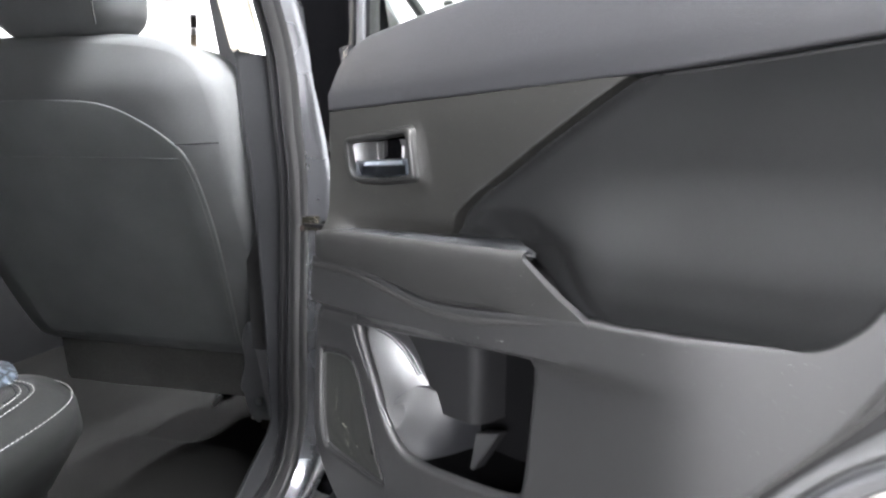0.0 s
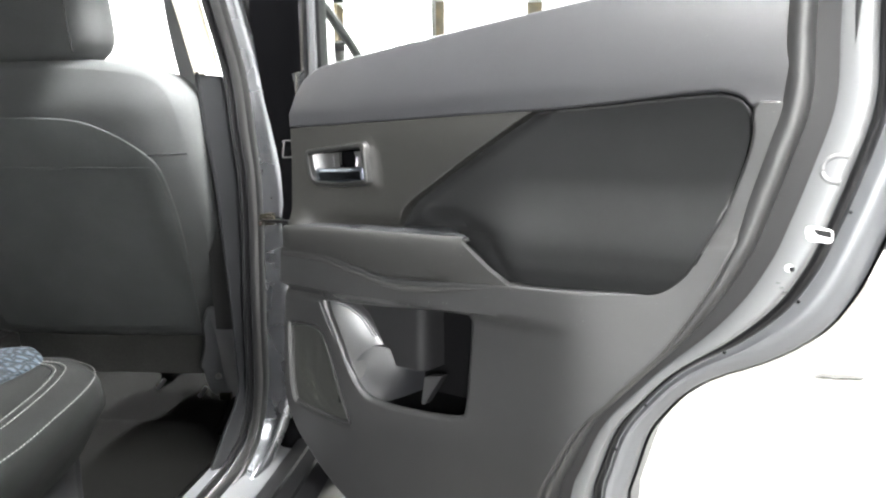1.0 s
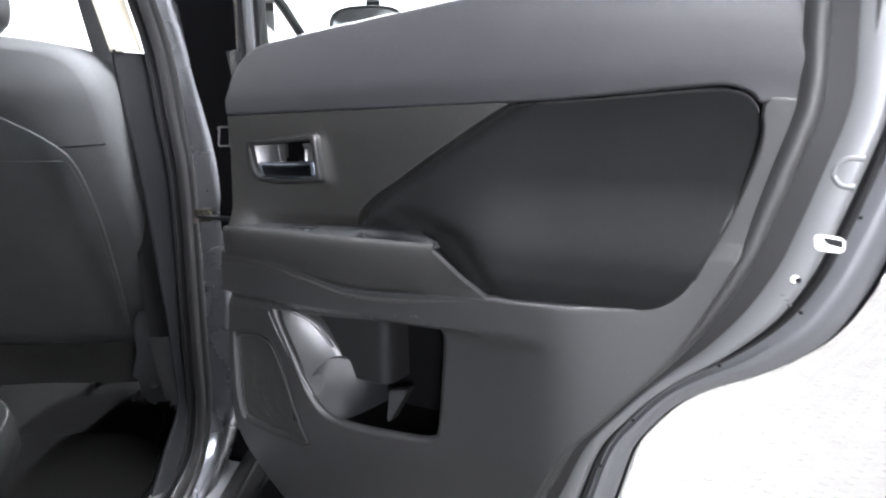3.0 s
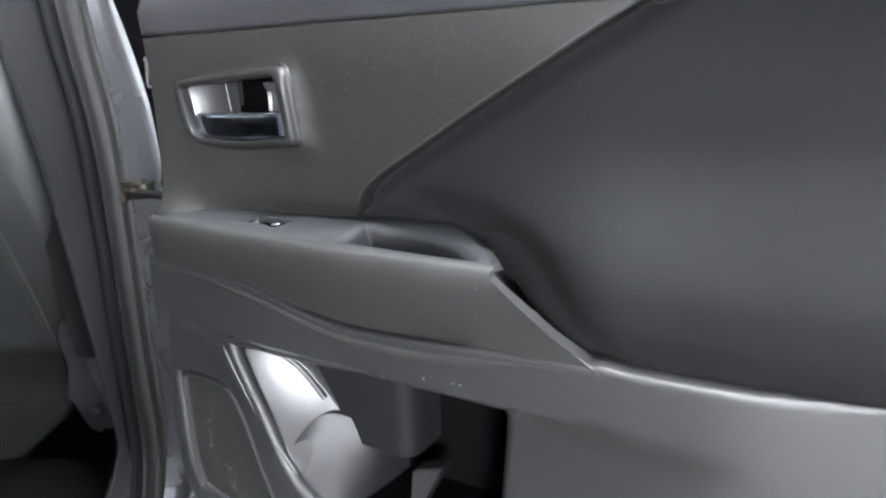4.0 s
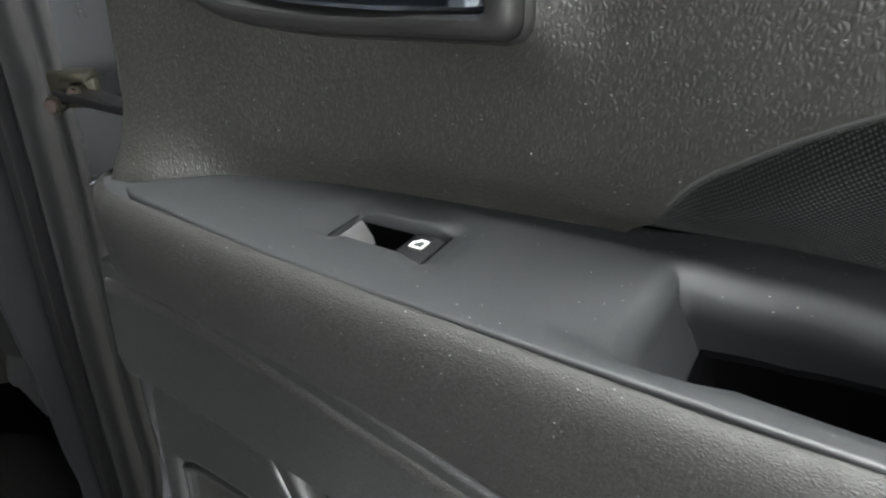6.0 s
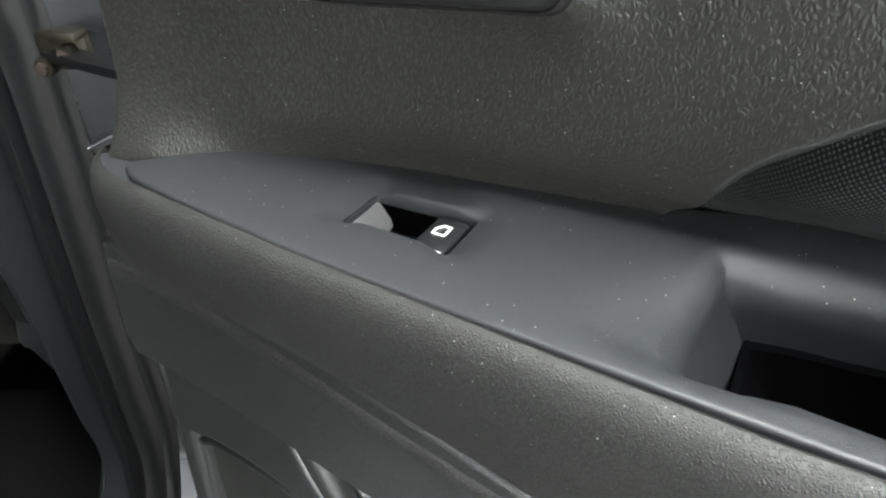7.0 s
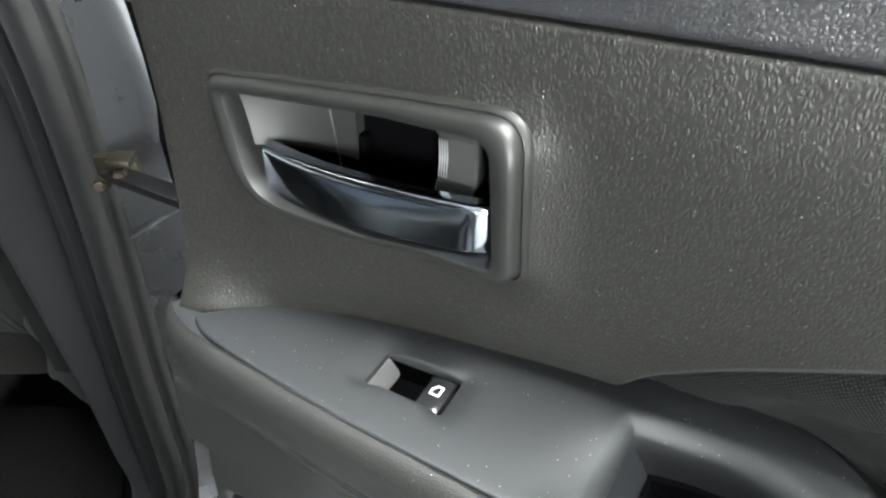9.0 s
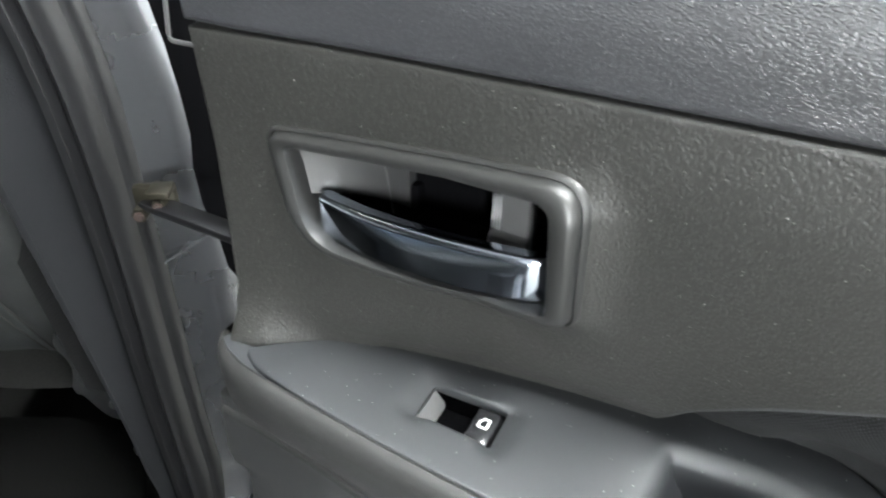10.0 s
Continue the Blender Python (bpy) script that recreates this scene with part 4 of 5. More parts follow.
# latch opening, round hole and pressed dimple on the steel edge
LX, LZ = 0.017, 0.894
latch = rounded([(LX - 0.0145, LZ + 0.0090), (LX + 0.015, LZ + 0.0055), (LX + 0.0155, LZ - 0.0105), (LX - 0.012, LZ - 0.0085)], 0.006, 5)
# plate coloured white in place of light coming through the opening
part("latch_plate", sheet(latch, lambda x, z, d: Vector((x, 0.6825 + d, z)), step=0.05, edge=0.001, back=0.003), WHITE_MARK, shell, "white plate for light through the latch opening")
part("latch_slot", sheet(rounded([(LX - 0.006, LZ + 0.0062), (LX + 0.0140, LZ + 0.0036), (LX + 0.0140, LZ - 0.0040), (LX - 0.001, LZ - 0.0006)], 0.002, 3), lambda x, z, d: Vector((x, 0.6805 + d, z)), step=0.05, edge=0.0005, back=0.002), RUBBER, shell, "dark latch slot")
part("screw_hole", tube([(-0.0135, 0.686, 0.8485), (-0.0135, 0.6815, 0.8485)], 0.0048, 14), WHITE_MARK, shell)
part("screw", tube([(-0.0100, 0.683, 0.8475), (-0.0100, 0.6800, 0.8475)], 0.0034, 10), GLOSS_BLACK, shell)
dim = [(0.050, 1.004), (0.034, 1.004), (0.024, 0.996), (0.022, 0.984), (0.030, 0.974), (0.043, 0.972)]
part("pressed_dimple", tube([(q[0] - 0.006, 0.6870, q[1] - 0.014) for q in spline(dim, 6)], 0.0046, 12), INNER_PAINT, shell)
part("hem_step", box((-0.004, 0.6790, 1.196), (0.046, 0.6850, 1.236), 0.003), INNER_PAINT, shell)
slit = [(0.0385, 1.186), (0.0455, 1.186), (0.0440, 1.150), (0.0415, 1.122), (0.0400, 1.150)]
part("hem_slit", sheet([Vector(q) for q in slit], lambda x, z, d: Vector((x, 0.6822 + d, z)), step=0.05, edge=0.0004, back=0.002), RUBBER, shell, "narrow dark slit in the door edge")
for j in range(3):
    part("stamped_mark", box((-0.028 + 0.004 * j, 0.6835, 0.826 - 0.006 * j), (-0.022 + 0.004 * j, 0.6850, 0.8285 - 0.006 * j), 0.0005), DARK_STEEL, shell)
# outer skin and the plain core of the door
skin_loop = [Vector((-0.93, 0.28))] + [Vector((-0.93, 1.158))] + [Vector((0.05, 1.205))] + [q for q in offset(0.134)[1:]]
part("outer_skin", sheet(skin_loop, lambda x, z, d: Vector((x, 0.800 - 0.055 * ss(0.90, 1.22, z) - 0.04 * ss(0.0, 0.13, x) + d * 0.2, z)), step=0.06, edge=0.006, back=-0.23), PAINT, rear_door, "metallic grey outer door skin")
part("door_core", sheet([Vector(q) for q in ((-0.895, 0.36), (-0.895, 1.13), (-0.02, 1.18), (-0.02, 1.0), (-0.08, 0.86), (-0.2, 0.68), (-0.33, 0.46), (-0.34, 0.36))], lambda x, z, d: Vector((x, 0.766 + d, z)), step=0.2, edge=0.002, back=0.015), DARK_STEEL, rear_door)
part("hinge_face", box((-0.925, 0.700, 0.36), (-0.893, 0.79, 1.165), 0.008), JAMB_SHADE_PAINT, rear_door, "metallic grey hinge end of the door")

# window frame and glass
belt = [Vector((q[0], 0.682, q[1] - 0.003)) for q in spline(BELT, 6)]
part("belt_seal", loft([[q + Vector((0, dy, dz)) for q in belt] for dy, dz in ((-0.004, -0.010), (-0.003, -0.004), (0.003, -0.001), (0.012, -0.001), (0.018, -0.012))]), RUBBER, rear_door, "black belt seal")
post = [Vector((-0.848, 0.700, 1.145)), Vector((-0.853, 0.704, 1.20)), Vector((-0.872, 0.722, 1.36)), Vector((-0.890, 0.745, 1.55))]
top = [Vector((-0.890, 0.745, 1.55)), Vector((-0.72, 0.75, 1.585)), Vector((-0.40, 0.75, 1.60)), Vector((-0.12, 0.745, 1.575)), Vector((0.02, 0.73, 1.50)), Vector((0.075, 0.715, 1.38)), Vector((0.09, 0.705, 1.22))]


def frame_bar(path, offs, mat, name, label=""):
    return part(name, loft([[q + Vector(o) for q in path] for o in offs]), mat, rear_door, label)


frame_bar(spline(post, 6), ((-0.030, 0.012, 0), (-0.028, -0.006, 0), (-0.016, -0.012, 0), (-0.006, -0.010, 0), (-0.004, 0.004, 0)), PAINT, "window_post", "metallic grey window post")
frame_bar(spline(post, 6), ((-0.062, 0.03, 0), (-0.060, 0.004, 0), (-0.045, 0.0, 0), (-0.028, 0.006, 0)), GLOSS_BLACK, "post_cover", "black post cover")
frame_bar(spline(post, 6), ((-0.006, -0.004, 0), (-0.001, -0.008, 0), (0.006, -0.006, 0), (0.009, 0.002, 0), (0.008, 0.012, 0)), RUBBER, "run_channel", "black window run channel")
part("window_rail", tube(spline(top, 6), 0.022, 8), PAINT, rear_door, "metallic grey window rail")
glass_loop = [Vector(q) for q in ((-0.850, 1.13), (-0.884, 1.56), (-0.40, 1.60), (-0.12, 1.57), (0.02, 1.50), (0.085, 1.22), (-0.02, 1.20), (-0.50, 1.16))]
pane = part("window_glass", sheet(glass_loop, lambda x, z, d: Vector((x, 0.692 + 0.12 * (z - 1.15) + d, z)), step=0.2, edge=0.0005, back=0.003), GLASS, rear_door, "clear window glass")
pane.visible_shadow = False
# check strap
part("check_strap", box((-1.060, 0.712, 0.8535), (-0.885, 0.730, 0.8605), 0.002), RUBBER, rear_door, "black check strap")

# ---- car body round the door opening ----
body = thing("car_body", "metallic grey car body with black door seals", "car")


def strip(rows):
    """A skin through curves given as places along the car."""
    return loft([even([car(*q) for q in spline(r, 6)], 60) for r in rows])


def shifted(curve, da, db, dz=0.0, low=(0.0, 0.0)):
    """A copy of a curve moved outwards and forwards; low: what the sill's end moves by instead (outwards, up)."""
    out = []
    for a, b, z in curve:
        s = ss(0.46, 0.34, z)
        out.append((a + da * (1 - s) + low[0] * s, b + db * (1 - s), z + dz * (1 - s) + low[1] * s))
    return out


# the seal's line: down the pillar, round the corner and back along the sill
SEAL = [(-0.690, 1.00, 1.50), (-0.662, 1.085, 1.281), (-0.650, 1.125, 1.168), (-0.638, 1.126, 1.045), (-0.630, 1.130, 0.953), (-0.630, 1.132, 0.830), (-0.630, 1.122, 0.644),
        (-0.630, 1.120, 0.545), (-0.630, 1.116, 0.470), (-0.630, 1.083, 0.392), (-0.630, 1.014, 0.358), (-0.630, 0.92, 0.345), (-0.630, 0.55, 0.338), (-0.630, 0.1, 0.338)]
seal_rows = [(0.000, 0.020), (0.002, 0.004), (0.006, -0.004), (0.012, -0.004), (0.016, 0.006), (0.018, 0.004), (0.022, 0.000), (0.028, 0.004), (0.032, 0.014), (0.034, 0.022), (0.038, 0.024), (0.042, 0.029), (0.043, 0.038)]
part("opening_seal", strip([shifted(SEAL, da, db, 0, (da, 0.014 - db)) for da, db in seal_rows]), RUBBER, body, "black rubber seal round the opening")
# painted jamb from the seal to the hinges
JAMB = shifted(SEAL, 0.034, 0.026, 0, (0.034, -0.012))
jamb_rows = [(0.0, 0.0, 0.0), (0.003, 0.010, -0.008), (0.010, 0.016, -0.012), (0.030, 0.030, -0.016), (0.050, 0.044, -0.022), (0.060, 0.060, -0.035), (0.064, 0.090, -0.06), (0.066, 0.13, -0.09)]
narrow = lambda z: lerp((0.70, 0.86, 1.0, 1.15, 1.30), (1.0, 0.95, 0.72, 0.52, 0.42), z)
part("door_jamb", strip([[(a + da * narrow(q[2]) - da, b + db * narrow(q[2]) - db, z) for q, (a, b, z) in zip(JAMB, shifted(JAMB, da, db, 0, (da * 0.5, dz * 0.5)))] for da, db, dz in jamb_rows]), JAMB_SHADE_PAINT, body, "metallic grey painted door jamb")
part("jamb_seam", tube([car(*q) for q in ((-0.596, 1.158, 0.775), (-0.580, 1.170, 0.781), (-0.552, 1.194, 0.790))], 0.0012, 6), JAMB_SHADE_PAINT, body)
part("jamb_cover", strip([[(-0.590 + w * 0.03, 1.166 + w * 0.022, z) for z in (0.79, 0.83, 0.88, 0.93)] for w in (0, 0.5, 1)]), JAMB_SHADE_PAINT, body)
# hinge side: black sheet in place of the shaded gap beyond the jamb
part("hinge_gap", strip([[(-0.600, 1.175, z) for z in (0.24, 0.8, 1.1, 1.3, 1.5)], [(-0.545, 1.20, z) for z in (0.24, 0.8, 1.1, 1.3, 1.5)], [(-0.50, 1.26, z) for z in (0.24, 0.8, 1.1, 1.3, 1.5)], [(-0.43, 1.30, z) for z in (0.24, 0.6, 0.8, 0.9, 1.0)]]), SHADE_BLACK, body, "black sheet for the shaded gap behind the hinges")
bracket = part("strap_bracket", box((-0.586, 1.140, 0.846), (-0.552, 1.150, 0.872), 0.004, car), BRASS, body, "yellowish zinc check bracket")
part("bracket_lip", box((-0.570, 1.128, 0.868), (-0.552, 1.148, 0.874), 0.002, car), BRASS, bracket)
for z, a, r in ((0.851, -0.580, 0.0066), (0.860, -0.563, 0.0060)):
    bolt = part("bolt", tube([car(a, 1.142, z), car(a, 1.131, z)], r, 6, up=(0, 0, 1)), BRASS, bracket)
    part("bolt_head", tube([car(a, 1.132, z), car(a, 1.128, z)], r * 0.6, 10, up=(0, 0, 1)), RUST, bolt, "rusty bolt head")
ring = [(-1.004, 1.030), (-0.974, 1.030), (-0.976, 0.995), (-1.006, 0.994)]
part("wiring_clip", tube([(q[0], 0.735, q[1]) for q in rounded(ring, 0.004, 3)] + [(-1.000, 0.735, 1.030)], 0.0016, 6), DARK_STEEL, body, "small metal clip in the hinge gap")
# pillar trim
TRIM = [(a - 0.002, b + 0.008, z) for a, b, z in SEAL[1:9]]
slim = lambda z: lerp((0.45, 0.62, 0.85, 1.0), (0.3, 0.4, 0.8, 1.0), z)
part("pillar_trim", strip([[(a + da * slim(z), b + db * slim(z), z) for a, b, z in TRIM[1:]] + [(-0.632 + da * 0.5, 1.06 + db * 0.5, 0.40), (-0.632 + da * 0.5, 0.98 + db * 0.5, 0.345)] for da, db in ((0.016, 0.024), (0.0, 0.004), (-0.004, -0.004), (-0.020, -0.030), (-0.028, -0.046), (-0.034, -0.048), (-0.050, -0.020), (-0.060, 0.06))]), PILLAR_TRIM, body, "dark grey lower pillar trim")
part("upper_pillar_trim", strip([[(-0.690 + da, 1.01 + db, 1.50), (-0.664 + da, 1.093 + db, 1.281), (-0.652 + da, 1.130 + db, 1.170)] for da, db in ((0.0, 0.0), (-0.004, -0.006), (-0.018, -0.034), (-0.024, -0.054), (-0.032, -0.058), (-0.05, -0.02), (-0.06, 0.06))]), BEIGE, body, "cream upper pillar trim")
# sill
sill_b = [1.16, 1.0, 0.6, 0.1]
prof = [(-0.655, 0.355), (-0.630, 0.352), (-0.605, 0.340), (-0.585, 0.335), (-0.560, 0.322), (-0.535, 0.318)]
part("sill_plate", loft([[car(a, b, z) for b in sill_b] for a, z in prof]), PAINT, body, "painted sill")
prof = [(-0.540, 0.322), (-0.515, 0.318), (-0.512, 0.324), (-0.506, 0.324), (-0.503, 0.317), (-0.490, 0.316), (-0.478, 0.315), (-0.475, 0.321), (-0.469, 0.321), (-0.466, 0.314), (-0.440, 0.312), (-0.424, 0.306), (-0.418, 0.290), (-0.418, 0.20)]
part("sill_cladding", loft([[car(a, b, z) for b in [1.30] + sill_b] for a, z in prof]), RUBBER, body, "black ribbed plastic sill cladding")
# seat belt
belt_path = [(-0.742, 1.10, 1.40), (-0.739, 1.115, 1.293), (-0.731, 1.12, 1.227), (-0.708, 1.12, 1.114), (-0.700, 1.13, 1.05), (-0.695, 1.15, 0.85), (-0.693, 1.17, 0.60)]
part("seat_belt", strip([[(a + da, b + db, z) for a, b, z in belt_path] for da, db in ((-0.022, 0.004), (0, 0), (0.022, 0.004))]), WEB, body, "black seat belt webbing")
part("belt_tongue", box((-0.716, 1.112, 1.046), (-0.694, 1.122, 1.054), 0.002, car), STEEL, body, "small steel belt tongue")
part("belt_buckle", box((-0.712, 1.105, 0.985), (-0.690, 1.122, 1.018), 0.004, car), BOWL, body, "grey belt guide")
# cabin floor, far side and roof
part("carpet", loft([[car(a, b, z) for a in np.linspace(-2.08, -0.64, 24)] for b, z in ((0.30, 0.27), (0.7, 0.255), (1.2, 0.25), (1.6, 0.252), (2.0, 0.27), (2.4, 0.30), (2.7, 0.55))]), CARPET, body, "dark grey carpet")
part("carpet_side", strip([[(-0.660, b, 0.36) for b in (0.3, 0.7, 1.0, 1.3, 2.6)], [(-0.675, b, 0.34) for b in (0.3, 0.7, 1.0, 1.3, 2.6)], [(-0.70, b, 0.25) for b in (0.3, 0.7, 1.0, 1.3, 2.6)]]), PILLAR_TRIM, body, "dark sill carpet edge")
part("far_side", box((-2.16, -1.30, 0.2), (-2.10, 2.75, 1.02), 0.02, car), PILLAR_TRIM, body)
part("boot_floor", box((-2.10, -1.26, 0.30), (-0.86, 0.11, 0.36), 0.01, car), CARPET, body, "dark carpet behind the rear seat")
part("bulkhead", box((-2.12, 2.66, 0.2), (-0.52, 2.75, 1.02), 0.02, car), PILLAR_TRIM, body)
roof_rows = [[car(a, b, 1.66 - 0.10 * abs((a + 1.38) / 0.72) ** 3 - 0.03 * abs((b - 0.7) / 1.2) ** 2) for a in np.linspace(-2.06, -0.70, 22)] for b in np.linspace(-0.5, 1.9, 12)]
part("roof", loft(roof_rows + [[q + Vector((0, 0, -0.05)) for q in r] for r in roof_rows[::-1]]), PAINT, body, "metallic grey roof")
part("roof_rail", tube([car(-0.715, b, z) for b, z in ((-0.5, 1.53), (0.2, 1.56), (0.9, 1.56), (1.5, 1.53), (1.85, 1.47), (2.4, 1.24), (2.7, 1.06))], 0.03, 8), PAINT, body, "metallic grey roof rail and front pillar")
# rear body out of view, added to block and shape the light
quarter = [(-0.56, 0.28), (-0.47, 0.34), (-0.445, 0.55), (-0.45, 0.80), (-0.48, 1.02), (-0.56, 1.12), (-0.64, 1.30), (-0.72, 1.52)]
part("quarter_panel", loft([[car(a, b, z) for a, z in quarter] for b in (0.12, 0.10, -0.6, -1.3, -1.32)] + [[car(-0.85, b, z) for a, z in quarter] for b in (-1.32, 0.12)] + [[car(a, 0.12, z) for a, z in quarter]]), PAINT, body, "unseen metallic grey rear quarter panel that blocks light")
part("tailgate", box((-2.1, -1.32, 0.3), (-0.75, -1.26, 1.2), 0.02, car), PILLAR_TRIM, body)
# closed front door beyond the pillar
front_door = thing("front_door", "closed metallic grey front car door with side window", "car door")
part("skin", loft([[car(a, b, z) for b in (1.30, 1.6, 2.0, 2.4, 2.62)] for a, z in ((-0.44, 0.34), (-0.425, 0.55), (-0.43, 0.80), (-0.45, 1.0), (-0.50, 1.13), (-0.52, 1.14), (-0.60, 1.14))]), PAINT, front_door, "metallic grey door skin")
part("window_frame", tube([car(-0.62, 1.30, 1.15), car(-0.64, 1.27, 1.30), car(-0.68, 1.25, 1.50), car(-0.655, 1.62, 1.505), car(-0.600, 1.80, 1.445), car(-0.575, 2.0, 1.375), car(-0.556, 2.16, 1.310), car(-0.545, 2.42, 1.17)], 0.016, 8), RUBBER, front_door, "black window frame")
gp = part("side_glass", loft([[car(-0.60 - 0.10 * (z - 1.14) / 0.36, b0 + (b1 - b0) * w, z) for w in np.linspace(0, 1, 6)] for z, b0, b1 in ((1.14, 1.31, 2.42), (1.3, 1.28, 2.2), (1.44, 1.26, 1.82), (1.5, 1.25, 1.65))]), GLASS, front_door, "greenish side glass")
gp.visible_shadow = False
mirror = thing("wing_mirror", "black wing mirror on the front door", "car mirror")
rows = []
for i, (b, s) in enumerate(((2.255, 0.90), (2.250, 0.97), (2.256, 1.0), (2.29, 0.98), (2.34, 0.80), (2.37, 0.45))):
    rows.append([car(-0.350 + 0.135 * s * math.copysign(abs(math.cos(x)) ** 0.6, math.cos(x)), b, 1.335 + 0.088 * s * math.copysign(abs(math.sin(x)) ** 0.6, math.sin(x))) for x in np.linspace(0, 2 * math.pi, 33)[:-1]])
part("housing", loft(rows, closed=True), RUBBER, mirror, "black mirror housing")
mg = [car(-0.350 + 0.122 * math.copysign(abs(math.cos(x)) ** 0.6, math.cos(x)), 2.260, 1.335 + 0.078 * math.copysign(abs(math.sin(x)) ** 0.6, math.sin(x))) for x in np.linspace(0, 2 * math.pi, 33)[:-1]]
bm = bmesh.new()
bm.faces.new([bm.verts.new(q) for q in mg])
bmesh.ops.solidify(bm, geom=bm.faces[:], thickness=0.003)
part("mirror_glass", bm, surface("mirror", (0.85, 0.86, 0.87), 0.03, metal=1.0, spread=0.0, blotch=0.0), mirror, "clear mirror glass")
part("stalk", tube([car(-0.47, 2.30, 1.29), car(-0.54, 2.32, 1.22), car(-0.58, 2.33, 1.17)], 0.03, 10), GLOSS_BLACK, mirror)

# ---- front seat ----
seat = thing("front_seat", "dark grey cloth front car seat seen from behind", "car seat")
MID, HEAD_MID = -1.045, -0.985


def b_seat(a, z):
    """How far forward the seat's back lies."""
    b = lerp((0.40, 0.565, 0.75, 0.98, 1.10, 1.17, 1.20), (1.300, 1.252, 1.150, 1.030, 0.985, 0.985, 1.00), z)
    u = abs(a - MID) / 0.34
    return b + 0.030 * u ** 4 + 0.012 * ss(0.78, 0.66, u) * ss(1.06, 0.95, z)


back_loop = [(-0.750, 0.575), (-0.728, 0.64), (-0.712, 0.80), (-0.705, 0.95), (-0.703, 1.06), (-0.712, 1.115), (-0.742, 1.147), (-0.80, 1.163), (-0.90, 1.172), (-0.985, 1.174), (MID, 1.174)]
back_loop = back_loop + [(2 * MID - a, z) for a, z in back_loop[::-1][1:]]
backrest = part("backrest", sheet(spline(back_loop, 4) + [Vector((-1.20, 0.572)), Vector((-0.87, 0.572))], lambda a, z, d: car(a, b_seat(a, z) + d, z), step=0.022, edge=0.022, back=0.13), SEAT_SIDE, seat, "dark leatherette seat back")
PANEL = [(-0.792, 0.582), (-0.772, 0.70), (-0.757, 0.84), (-0.756, 0.93), (-0.762, 0.975), (-0.778, 1.000), (-0.822, 1.034), (-0.872, 1.060), (-0.93, 1.072), (MID, 1.076)]
PANEL = PANEL + [(2 * MID - a, z) for a, z in PANEL[::-1][1:]]
cloth = part("back_cloth", sheet(spline(PANEL, 5) + [Vector((-1.20, 0.580)), Vector((-0.87, 0.580))], lambda a, z, d: car(a, b_seat(a, z) - 0.0025 - 0.0015 * ss(0.95, 0.99, z) + d, z), step=0.022, edge=0.0022, back=0.014), SEAT_CLOTH, backrest, "black cloth back panel")
seam = [car(a, b_seat(a, 0.978) - 0.0038, 0.978 - 0.002 * abs(a - MID) / 0.2) for a in np.linspace(-1.325, -0.775, 24)]
part("cross_seam", tube(seam, 0.0011, 6), SEAT_CLOTH, backrest)
for off in (0.0, 0.010):
    part("side_stitching", stitches([car(a + off, b_seat(a + off, z) - (0.0045 if off == 0 else 0.003), z) for a, z in [tuple(q) for q in spline([(q[0] - 0.006, q[1]) for q in PANEL[:5]], 8)]], 0.006, 0.003, 0.0008), DARK_THREAD, backrest)
part("shoulder_seam", tube([car(a, b_seat(a, 1.0) - 0.002, 1.0 + 0.06 * (a + 0.77)) for a in np.linspace(-0.775, -0.70, 8)], 0.0013, 6), GLOSS_BLACK, backrest)
part("top_stitching", stitches([car(a, b_seat(a, 1.168) + 0.018, 1.1745 - 0.010 * ss(-0.86, -0.74, a)) for a in np.linspace(-1.0, -0.745, 24)], 0.006, 0.003, 0.0007), DARK_THREAD, backrest)
flap_loop = rounded([(-0.800, 0.444), (-0.795, 0.576), (-1.30, 0.576), (-1.32, 0.44)], 0.01, 3)
part("felt_flap", sheet(flap_loop, lambda a, z, d: car(a, b_seat(MID, z) + 0.020 + 0.004 * math.sin(a * 23) + d, z), step=0.03, edge=0.003, back=0.01), FLAP, seat, "grey felt flap under the seat back")
# recliner cover
COVER = [(-0.745, 0.632), (-0.757, 0.626), (-0.778, 0.585), (-0.786, 0.53), (-0.808, 0.475), (-0.802, 0.462), (-0.792, 0.400), (-0.752, 0.398), (-0.735, 0.372), (-0.730, 0.40), (-0.728, 0.52), (-0.735, 0.60)]
cover = part("recliner_cover", sheet(spline(COVER, 4, True), lambda a, z, d: car(a, b_seat(-0.85, z) - 0.012 + 0.03 * ss(-0.755, -0.725, a) + d, z), step=0.012, edge=0.008, back=0.08), RECLINER, seat, "grey plastic recliner cover")
part("cover_screw", tube([car(-0.768, b_seat(-0.85, 0.447) - 0.020, 0.447), car(-0.768, b_seat(-0.85, 0.447) - 0.008, 0.447)], 0.008, 8), STEEL, cover)
part("recliner_bracket", box((-0.775, 1.30, 0.378), (-0.745, 1.33, 0.398), 0.003, car), BRASS, seat, "metal recliner bracket")
part("seat_leg", tube([car(-0.752, 1.32, 0.385), car(-0.765, 1.33, 0.32), car(-0.80, 1.35, 0.265)], 0.014, 8), PILLAR_TRIM, seat, "dark seat leg")
part("seat_base", box((-1.24, 1.36, 0.42), (-0.74, 1.86, 0.60), 0.05, car, 4), SEAT_CLOTH, seat, "black cloth seat cushion")
for a in (-0.80, -1.17):
    part("seat_rail", box((a - 0.02, 1.76, 0.255), (a + 0.02, 2.02, 0.29), 0.004, car), GLOSS_BLACK, seat)
    part("rail_mount", box((a - 0.018, 1.78, 0.288), (a + 0.018, 1.85, 0.43), 0.006, car), GLOSS_BLACK, seat)
